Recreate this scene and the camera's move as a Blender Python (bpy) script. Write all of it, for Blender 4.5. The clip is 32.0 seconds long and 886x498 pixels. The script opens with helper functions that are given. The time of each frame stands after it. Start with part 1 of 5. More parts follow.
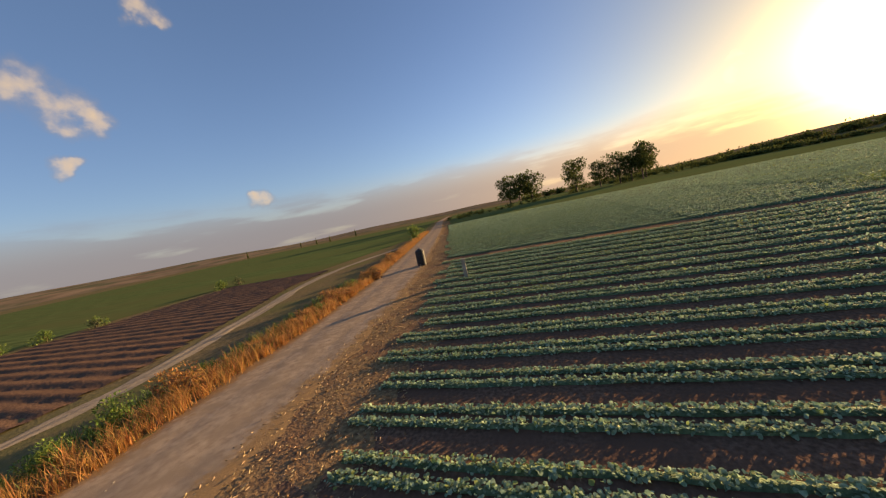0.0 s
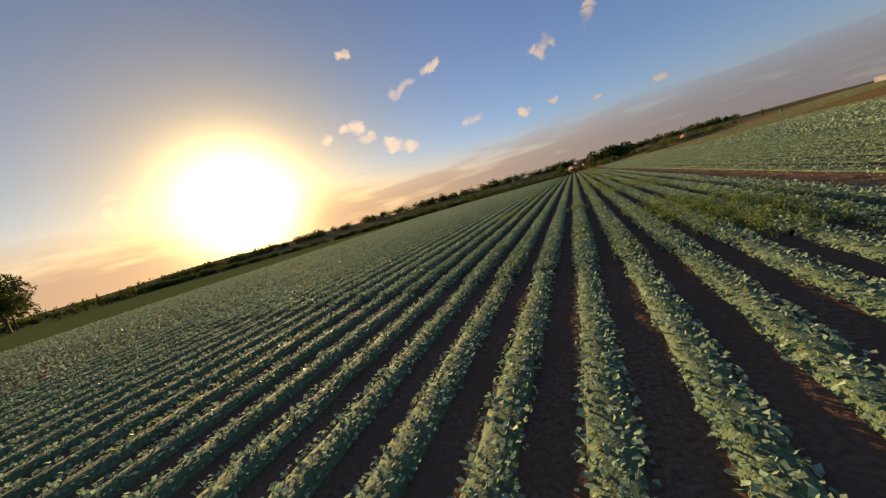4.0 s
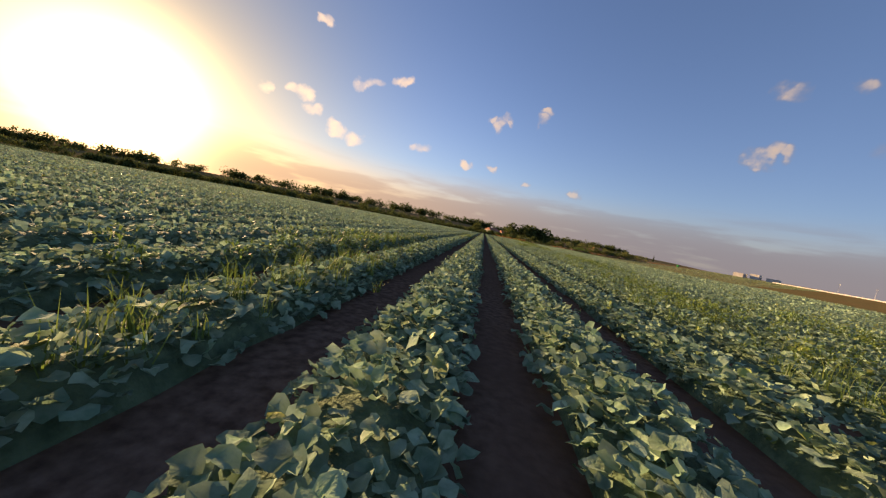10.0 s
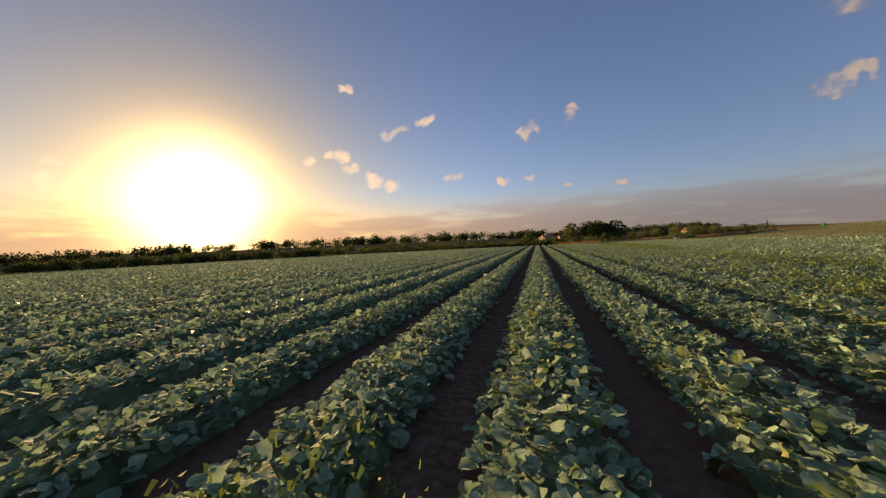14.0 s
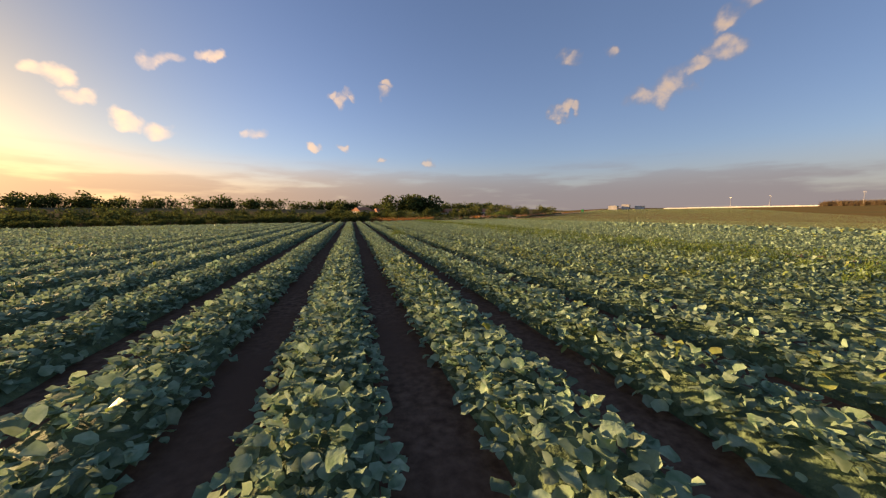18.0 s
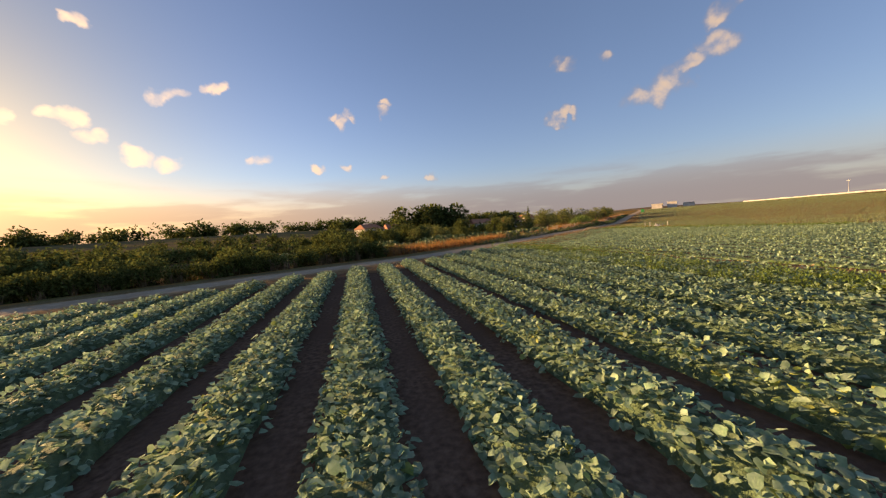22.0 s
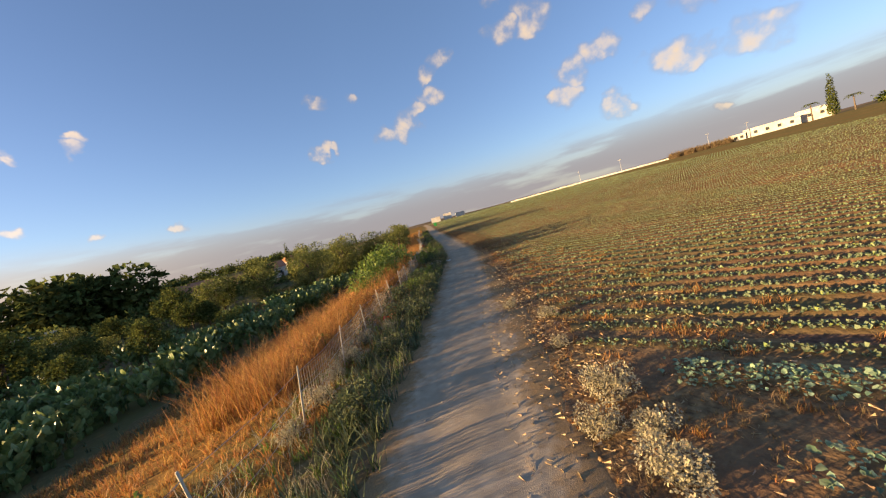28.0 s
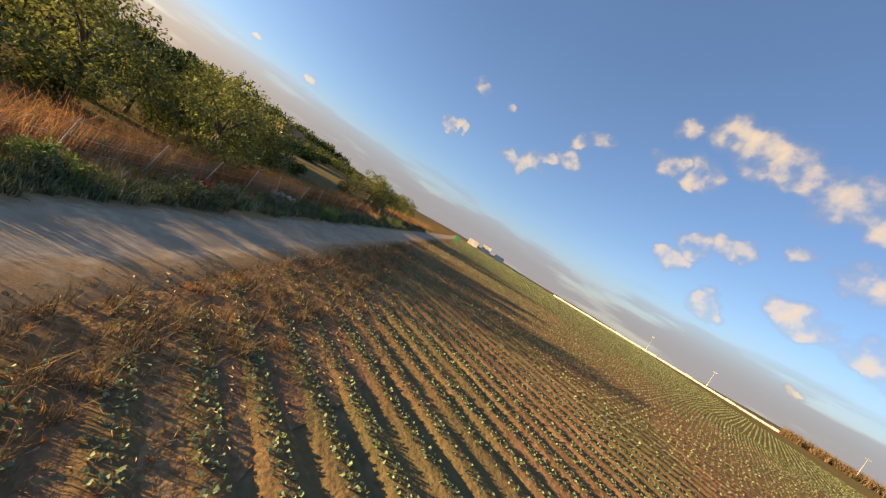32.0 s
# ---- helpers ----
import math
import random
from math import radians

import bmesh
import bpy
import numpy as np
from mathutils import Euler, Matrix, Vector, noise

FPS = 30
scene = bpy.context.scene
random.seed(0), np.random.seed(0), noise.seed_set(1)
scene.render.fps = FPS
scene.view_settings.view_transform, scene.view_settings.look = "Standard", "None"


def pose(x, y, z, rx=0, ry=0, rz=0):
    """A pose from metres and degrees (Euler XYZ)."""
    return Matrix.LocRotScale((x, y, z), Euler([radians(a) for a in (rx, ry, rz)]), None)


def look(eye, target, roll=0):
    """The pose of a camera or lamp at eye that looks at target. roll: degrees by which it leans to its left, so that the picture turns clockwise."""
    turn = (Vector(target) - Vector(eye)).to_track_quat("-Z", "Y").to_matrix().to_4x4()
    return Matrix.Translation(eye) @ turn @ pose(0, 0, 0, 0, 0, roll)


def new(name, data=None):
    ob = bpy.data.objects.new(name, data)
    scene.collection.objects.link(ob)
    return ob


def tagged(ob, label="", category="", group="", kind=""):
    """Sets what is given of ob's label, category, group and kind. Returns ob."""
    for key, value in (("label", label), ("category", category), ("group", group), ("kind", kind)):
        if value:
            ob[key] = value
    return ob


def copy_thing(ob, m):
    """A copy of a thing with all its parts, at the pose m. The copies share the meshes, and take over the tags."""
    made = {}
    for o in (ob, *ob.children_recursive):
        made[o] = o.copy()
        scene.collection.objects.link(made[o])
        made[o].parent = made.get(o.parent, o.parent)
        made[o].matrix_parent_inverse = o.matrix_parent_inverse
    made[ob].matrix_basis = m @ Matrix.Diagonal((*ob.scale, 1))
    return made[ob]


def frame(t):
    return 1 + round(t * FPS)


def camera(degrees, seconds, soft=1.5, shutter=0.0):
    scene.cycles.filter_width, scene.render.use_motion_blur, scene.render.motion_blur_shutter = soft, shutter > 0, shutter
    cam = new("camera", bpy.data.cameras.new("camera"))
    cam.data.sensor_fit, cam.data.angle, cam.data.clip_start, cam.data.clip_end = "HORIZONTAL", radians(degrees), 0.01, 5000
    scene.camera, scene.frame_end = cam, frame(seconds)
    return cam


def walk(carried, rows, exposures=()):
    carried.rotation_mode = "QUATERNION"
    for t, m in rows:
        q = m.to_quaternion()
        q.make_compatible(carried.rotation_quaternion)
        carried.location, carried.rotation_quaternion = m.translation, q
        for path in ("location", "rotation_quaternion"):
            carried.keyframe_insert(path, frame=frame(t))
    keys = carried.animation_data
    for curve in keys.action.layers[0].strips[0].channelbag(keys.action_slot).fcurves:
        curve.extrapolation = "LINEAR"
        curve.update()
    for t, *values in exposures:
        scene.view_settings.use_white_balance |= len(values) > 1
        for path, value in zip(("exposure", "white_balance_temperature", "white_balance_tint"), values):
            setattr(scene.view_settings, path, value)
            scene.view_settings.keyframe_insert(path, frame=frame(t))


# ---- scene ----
cam = camera(107.0, 32.0, soft=1.25)
PATH = [
    (0, (53.06, -0.24, 5.49), (43.70, -3.58, 4.45), -12.0),
    (0.5, (45.57, -2.64, 5.54), (35.90, -5.17, 5.12), -18.7),
    (1, (38.20, -4.57, 5.65), (28.26, -5.59, 6.10), -26.0),
    (1.5, (30.89, -5.52, 5.81), (21.24, -3.58, 7.59), -32.0),
    (2, (23.58, -4.89, 5.68), (14.45, -0.88, 6.42), -32.2),
    (2.5, (16.87, -2.57, 5.44), (8.81, 3.35, 5.33), -31.8),
    (3, (11.11, 1.26, 5.20), (4.39, 8.62, 4.46), -28.2),
    (3.5, (6.55, 6.18, 4.96), (1.24, 14.58, 3.83), -22.0),
    (4, (3.22, 11.77, 4.69), (-0.81, 20.82, 3.35), -15.5),
    (4.5, (0.99, 17.59, 4.40), (-2.09, 26.99, 2.95), -11.2),
    (5, (-0.21, 23.28, 4.03), (-2.84, 32.82, 2.61), -9.8),
    (5.5, (-0.77, 28.98, 3.63), (-2.82, 38.69, 2.38), -9.2),
    (6, (-1.19, 34.95, 3.35), (-2.69, 44.77, 2.22), -8.9),
    (6.5, (-1.71, 40.95, 3.09), (-2.57, 50.82, 1.71), -7.8),
    (7, (-2.09, 46.94, 2.82), (-2.58, 56.83, 1.40), -6.3),
    (7.5, (-2.15, 52.94, 2.56), (-1.94, 62.87, 1.43), -3.2),
    (8, (-1.99, 58.94, 2.31), (-1.45, 68.88, 1.41), 0.8),
    (8.5, (-1.75, 64.94, 2.07), (-1.11, 74.85, 0.86), 6.4),
    (9, (-1.66, 70.94, 1.82), (-1.24, 80.84, 0.51), 11.5),
    (9.5, (-1.95, 76.94, 1.61), (-2.30, 86.88, 0.61), 12.9),
    (10, (-2.41, 82.94, 1.49), (-3.53, 92.85, 0.73), 10.9),
    (10.5, (-2.82, 88.94, 1.52), (-4.63, 98.76, 0.92), 9.2),
    (11, (-3.15, 94.94, 1.61), (-5.44, 104.67, 1.79), 9.4),
    (11.5, (-3.33, 100.94, 1.84), (-6.01, 110.57, 1.57), 8.2),
    (12, (-3.27, 106.94, 2.08), (-6.34, 116.44, 1.50), 4.9),
    (12.5, (-2.91, 112.94, 2.20), (-6.22, 122.38, 2.16), 1.2),
    (13, (-2.61, 118.94, 2.25), (-5.74, 128.42, 1.68), -0.8),
    (13.5, (-2.67, 124.94, 2.12), (-5.64, 134.43, 1.09), -1.1),
    (14, (-2.91, 130.94, 1.89), (-5.68, 140.55, 1.79), -2.7),
    (14.5, (-3.15, 136.94, 1.85), (-5.56, 146.64, 1.54), -5.4),
    (15, (-3.24, 142.94, 1.93), (-5.06, 152.77, 1.56), -7.4),
    (15.5, (-3.32, 148.94, 1.99), (-4.41, 158.88, 1.72), -9.0),
    (16, (-3.41, 154.94, 2.06), (-3.66, 164.94, 1.88), -10.0),
    (16.5, (-3.50, 160.94, 2.13), (-2.92, 170.92, 1.95), -10.0),
    (17, (-3.28, 166.94, 2.14), (-1.84, 176.83, 1.81), -8.5),
    (17.5, (-2.86, 172.94, 2.07), (-0.82, 182.67, 1.01), -5.6),
    (18, (-2.55, 178.94, 2.02), (0.12, 188.52, 0.95), -0.3),
    (18.5, (-2.68, 184.94, 2.14), (0.28, 194.49, 1.84), 4.2),
    (19, (-2.84, 190.94, 2.41), (0.07, 200.50, 2.03), 9.0),
    (19.5, (-2.60, 196.94, 2.70), (-0.28, 206.63, 1.83), 8.8),
    (20, (-2.22, 202.94, 2.89), (-0.09, 212.64, 1.69), 6.0),
    (20.5, (-1.95, 209.94, 2.86), (0.04, 219.65, 1.58), 3.9),
    (21, (-1.72, 216.95, 2.77), (0.18, 226.69, 1.51), 1.7),
    (21.5, (-1.45, 223.96, 2.72), (0.67, 233.70, 1.93), -2.4),
    (22, (-0.76, 230.93, 2.79), (1.72, 240.59, 2.10), -4.0),
    (22.5, (0.78, 235.84, 2.97), (3.65, 245.40, 2.33), -9.5),
    (23, (2.63, 240.65, 3.30), (6.20, 249.96, 2.54), -10.0),
    (23.5, (4.33, 244.34, 3.75), (8.84, 253.24, 3.00), -10.6),
    (24, (6.40, 248.37, 4.19), (11.58, 256.89, 3.39), -12.5),
    (24.5, (9.66, 254.36, 4.55), (15.68, 262.29, 3.57), -1.7),
    (25, (13.97, 260.68, 4.36), (20.04, 268.55, 3.29), 2.7),
    (25.5, (17.76, 265.56, 4.18), (23.68, 273.52, 2.89), 1.9),
    (26, (21.82, 270.25, 4.00), (27.53, 278.33, 2.59), -1.7),
    (26.5, (26.12, 274.77, 3.90), (31.98, 282.76, 2.58), -5.7),
    (27, (30.66, 279.08, 3.85), (37.10, 286.66, 2.83), -9.8),
    (27.5, (35.43, 283.15, 3.87), (42.44, 290.22, 2.98), -13.2),
    (28, (40.42, 286.99, 3.88), (48.06, 293.39, 3.09), -14.9),
    (28.5, (45.62, 290.57, 3.92), (53.96, 296.02, 3.04), -10.5),
    (29, (51.03, 293.83, 3.97), (59.73, 298.69, 3.20), -6.6),
    (29.5, (56.66, 296.72, 4.11), (65.69, 300.96, 3.41), -0.2),
    (30, (62.40, 299.37, 4.25), (71.46, 303.56, 3.72), 6.5),
    (30.5, (68.11, 301.90, 4.29), (77.12, 306.19, 3.70), 18.3),
    (31, (73.73, 304.63, 4.34), (82.33, 309.68, 3.70), 25.4),
    (31.5, (79.08, 307.92, 4.36), (86.90, 314.10, 3.60), 27.1),
    (32, (84.05, 311.73, 4.42), (91.04, 318.87, 3.90), 31.6),
]
walk(cam, [(t, look(eye, target, roll)) for t, eye, target, roll in PATH],
     exposures=((0.0, 1.4, 7300, 10), (1.0, 1.1, 7600, 11), (2.0, 0.85, 8600, 12), (3.5, 1.0, 7400, 12), (5.0, 1.1, 6900, 14), (7.0, 1.15, 7000, 14), (9.0, 1.35, 7000, 16),
                (11.0, 1.2, 7200, 16), (13.0, 1.0, 7600, 16), (15.5, 1.1, 7600, 16), (17.0, 1.25, 7600, 16), (20.0, 1.45, 7700, 16), (22.0, 1.5, 7900, 15), (24.0, 1.5, 8000, 14), (27.0, 1.5, 7300, 9),
                (28.0, 1.75, 7100, 9), (30.0, 1.75, 7100, 8), (32.0, 1.75, 7000, 7)))

# ---- sky, sun ----
SUN_AZ, SUN_EL = radians(52.4), radians(7.5)      # to the left of the crop rows, which run along +Y
SUN = Vector((-math.sin(SUN_AZ) * math.cos(SUN_EL), math.cos(SUN_AZ) * math.cos(SUN_EL), math.sin(SUN_EL)))
CLOUDS = [(17.6, 21.0, 0.8), (18.8, 20.8, 0.7), (22.6, 19.4, 0.8), (24.0, 19.2, 0.9), (31, 25, 0.5), (2.6, 18.3, 0.7), (1.2, 17.7, 0.9), (-0.2, 18.4, 0.6),
          (-5.7, 18.9, 0.7), (-6.2, 19.8, 0.6), (38.4, 14.8, 0.9), (33.6, 15.4, 1.0), (31.6, 13.8, 0.9), (27.5, 11.6, 1.2), (24.5, 11.0, 1.3), (14.6, 12.2, 0.9), (13.2, 12.4, 1.1),
          (1.0, 11.0, 0.7), (5.0, 10.4, 0.8), (-5.5, 9.0, 0.7), (66, 11.4, 0.6), (67, 9.6, 0.6), (-13.4, 9.0, 1.0),
          (-47.0, 16.5, 1.4), (-49.2, 17.6, 1.5), (-52, 18.6, 1.2), (-54.4, 20.0, 1.3), (-54.6, 23.0, 1.0), (-57.5, 24.4, 0.9), (-34.6, 15.6, 0.9), (-36.4, 15.2, 0.8), (-36, 23, 0.9), (-41.3, 22.2, 0.8),
          (-68, 25.3, 1.3), (-72.8, 25.4, 1.5), (-74.5, 31, 1.7), (-77, 30.5, 1.7), (-80, 29.2, 2.0), (-84, 28, 1.8), (-88, 26.6, 2.1), (-92.6, 25.4, 1.9), (-68.4, 30.4, 1.0), (-98, 27, 2.0), (-99, 24.8, 1.4),
          (-99.4, 20.6, 1.9), (-101.6, 19.2, 1.7), (-100.2, 16.8, 1.7), (-93.6, 19, 1.9), (-87.5, 19.8, 1.0), (-93, 4.6, 0.7), (-97, 12, 2.0), (-88.6, 13, 1.8), (-91.5, 12.2, 1.5), (-106.4, 18, 2.4), (-110, 15, 2.0),
          (-77, 16.6, 1.8), (-81, 18.0, 1.5), (-81.5, 9.4, 1.6), (-75, 14, 1.4), (157, 22.4, 3.0), (154.6, 21, 3.2), (153, 18.6, 2.4), (155.2, 14.5, 1.8), (144, 31, 1.6), (136, 7.4, 2.2),
          (137, 44, 2.6), (138, 40, 2.6), (137.4, 36, 2.8), (132.4, 39.6, 2.0), (124, 44.5, 2.4)]


FLAT = (1.0, 1.0, 1.5)                            # puffs are wider than they are high


def towards(az, el):
    a, e = radians(az), radians(el)
    return (-math.sin(a) * math.cos(e), math.cos(a) * math.cos(e), math.sin(e))


def build_world():
    w = bpy.data.worlds.new("evening_sky")
    scene.world = w
    w.use_nodes = True
    nt = w.node_tree
    nt.nodes.clear()
    N = lambda kind, **k: node(nt, kind, **k)
    sky = N("ShaderNodeTexSky", sky_type="NISHITA", sun_disc=False, sun_elevation=SUN_EL, sun_rotation=-SUN_AZ,
            air_density=1.0, dust_density=0.5, ozone_density=1.6)
    co = N("ShaderNodeTexCoord")
    gen = co.outputs["Generated"]
    nz = N("ShaderNodeTexNoise")
    nz.inputs["Scale"].default_value, nz.inputs["Detail"].default_value = 15.0, 4.0
    nt.links.new(gen, nz.inputs["Vector"])
    off = vmath(nt, "SUBTRACT", nz.outputs["Color"], (0.5, 0.5, 0.5))
    off = vmath(nt, "SCALE", off, None, 0.10)
    warped = vmath(nt, "NORMALIZE", vmath(nt, "MULTIPLY", vmath(nt, "ADD", gen, off), FLAT))
    best = None
    for az, el, r in CLOUDS:
        r *= 0.74 if -15 < az < 70 else 0.55 if az > 100 else 0.85
        d = vmath(nt, "DOT_PRODUCT", warped, tuple(Vector([a * b for a, b in zip(towards(az, el), FLAT)]).normalized()))
        m = N("ShaderNodeMapRange", interpolation_type="SMOOTHSTEP")
        m.inputs["From Min"].default_value, m.inputs["From Max"].default_value = math.cos(radians(r * 2.3)), 1.0
        nt.links.new(d, m.inputs["Value"])
        best = m.outputs["Result"] if best is None else fmath(nt, "MAXIMUM", best, m.outputs["Result"])
    # fine wisps eat into the puffs
    n2 = N("ShaderNodeTexNoise")
    n2.inputs["Scale"].default_value, n2.inputs["Detail"].default_value = 22.0, 4.0
    nt.links.new(gen, n2.inputs["Vector"])
    wisp = N("ShaderNodeMapRange")
    wisp.inputs["From Min"].default_value, wisp.inputs["From Max"].default_value = 0.22, 0.68
    nt.links.new(n2.outputs["Fac"], wisp.inputs["Value"])
    puff = fmath(nt, "MULTIPLY", best, wisp.outputs["Result"])
    puff = fmath(nt, "MULTIPLY", puff, 0.92)
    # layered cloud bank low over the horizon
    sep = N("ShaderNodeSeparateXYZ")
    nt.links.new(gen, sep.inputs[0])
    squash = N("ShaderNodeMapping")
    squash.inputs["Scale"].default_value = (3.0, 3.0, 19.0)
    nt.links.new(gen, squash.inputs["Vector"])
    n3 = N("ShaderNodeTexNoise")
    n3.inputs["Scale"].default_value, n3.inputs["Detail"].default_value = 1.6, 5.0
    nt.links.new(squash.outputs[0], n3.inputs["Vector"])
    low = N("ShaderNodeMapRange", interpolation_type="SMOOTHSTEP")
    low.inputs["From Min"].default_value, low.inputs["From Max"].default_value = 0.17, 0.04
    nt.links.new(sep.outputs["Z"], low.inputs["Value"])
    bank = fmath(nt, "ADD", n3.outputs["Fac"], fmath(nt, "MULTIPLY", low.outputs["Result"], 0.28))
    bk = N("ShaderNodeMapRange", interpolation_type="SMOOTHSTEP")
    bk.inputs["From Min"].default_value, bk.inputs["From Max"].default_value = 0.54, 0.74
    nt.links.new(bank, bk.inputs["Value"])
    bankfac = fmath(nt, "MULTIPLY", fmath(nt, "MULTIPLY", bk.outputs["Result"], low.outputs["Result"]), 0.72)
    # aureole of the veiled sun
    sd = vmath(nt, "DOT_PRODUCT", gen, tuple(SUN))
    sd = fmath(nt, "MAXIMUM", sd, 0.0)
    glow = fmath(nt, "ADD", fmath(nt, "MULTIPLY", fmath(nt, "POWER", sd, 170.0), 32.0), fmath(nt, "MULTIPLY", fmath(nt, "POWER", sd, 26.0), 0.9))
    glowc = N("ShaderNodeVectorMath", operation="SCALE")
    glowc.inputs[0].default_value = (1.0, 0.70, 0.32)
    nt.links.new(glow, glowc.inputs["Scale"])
    warm = fmath(nt, "POWER", sd, 2.8)
    # cloud colours: peach towards the sun, mauve grey away from it
    core_ = N("ShaderNodeMapRange", interpolation_type="SMOOTHSTEP")
    core_.inputs["From Min"].default_value, core_.inputs["From Max"].default_value = 0.16, 0.62
    nt.links.new(puff, core_.inputs["Value"])
    lit = mixc(nt, core_.outputs["Result"], (1.15, 1.12, 1.32, 1), (2.9, 2.25, 1.65, 1))
    cc = mixc(nt, warm, lit, (6.6, 4.8, 3.2, 1))
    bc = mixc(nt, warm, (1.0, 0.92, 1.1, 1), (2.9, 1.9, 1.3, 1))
    skyb = N("ShaderNodeVectorMath", operation="MULTIPLY")
    nt.links.new(sky.outputs[0], skyb.inputs[0])
    nt.links.new(mixc(nt, fmath(nt, "POWER", sd, 9.0), (*SKY_GAIN, 1), (SKY_GAIN[0] * 0.85, SKY_GAIN[1] * 0.64, SKY_GAIN[2] * 0.30, 1)), skyb.inputs[1])
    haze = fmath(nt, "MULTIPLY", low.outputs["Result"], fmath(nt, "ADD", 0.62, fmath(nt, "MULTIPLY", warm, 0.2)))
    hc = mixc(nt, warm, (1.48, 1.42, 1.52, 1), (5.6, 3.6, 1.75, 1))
    high = N("ShaderNodeMapRange", interpolation_type="SMOOTHSTEP")
    high.inputs["From Min"].default_value, high.inputs["From Max"].default_value = 0.20, 0.80
    high.inputs["To Min"].default_value, high.inputs["To Max"].default_value = 1.0, 0.92
    nt.links.new(sep.outputs["Z"], high.inputs["Value"])
    anti = fmath(nt, "MAXIMUM", fmath(nt, "MULTIPLY", vmath(nt, "DOT_PRODUCT", gen, tuple(SUN)), -0.15), 0.0)
    deep = vmath(nt, "SCALE", skyb.outputs[0], None, fmath(nt, "MULTIPLY", high.outputs["Result"], fmath(nt, "SUBTRACT", 1.0, anti)))
    # thin high veil that pales the blue away from the sun
    veil = N("ShaderNodeVectorMath", operation="SCALE")
    veil.inputs[0].default_value = (0.12, 0.22, 0.38)
    nt.links.new(fmath(nt, "SUBTRACT", 1.0, sd), veil.inputs["Scale"])
    deep = vmath(nt, "ADD", deep, veil.outputs[0])
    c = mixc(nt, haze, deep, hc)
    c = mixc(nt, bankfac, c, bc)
    c = mixc(nt, puff, c, cc)
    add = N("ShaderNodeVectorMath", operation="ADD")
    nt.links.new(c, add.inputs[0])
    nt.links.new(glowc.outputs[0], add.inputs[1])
    bg = N("ShaderNodeBackground")
    bg.inputs["Strength"].default_value = 0.1
    nt.links.new(add.outputs[0], bg.inputs["Color"])
    out = N("ShaderNodeOutputWorld")
    nt.links.new(bg.outputs[0], out.inputs["Surface"])


SKY_GAIN = (0.54, 0.59, 0.83)


def node(nt, kind, **k):
    n = nt.nodes.new(kind)
    for key, value in k.items():
        setattr(n, key, value)
    return n


def put(nt, sock, value):
    if isinstance(value, bpy.types.NodeSocket):
        nt.links.new(value, sock)
    else:
        sock.default_value = value


def vmath(nt, op, a, b=None, scale=None):
    n = node(nt, "ShaderNodeVectorMath", operation=op)
    put(nt, n.inputs[0], a)
    if b is not None:
        put(nt, n.inputs[1], b)
    if scale is not None:
        put(nt, n.inputs["Scale"], scale)
    return n.outputs["Value"] if op in ("DOT_PRODUCT", "LENGTH") else n.outputs["Vector"]


def fmath(nt, op, a, b):
    n = node(nt, "ShaderNodeMath", operation=op)
    put(nt, n.inputs[0], a)
    put(nt, n.inputs[1], b)
    return n.outputs[0]


def mixc(nt, fac, a, b):
    n = node(nt, "ShaderNodeMix", data_type="RGBA")
    put(nt, n.inputs[0], fac)
    put(nt, n.inputs[6], a)
    put(nt, n.inputs[7], b)
    return n.outputs[2]


build_world()
lamp = bpy.data.lights.new("sun", "SUN")
lamp.energy, lamp.angle, lamp.color = 5.0, radians(0.6), (1.0, 0.68, 0.36)
sun = new("sun", lamp)
sun.matrix_world = look(Vector((0, 0, 80)) + SUN * 50, Vector((0, 0, 80)))


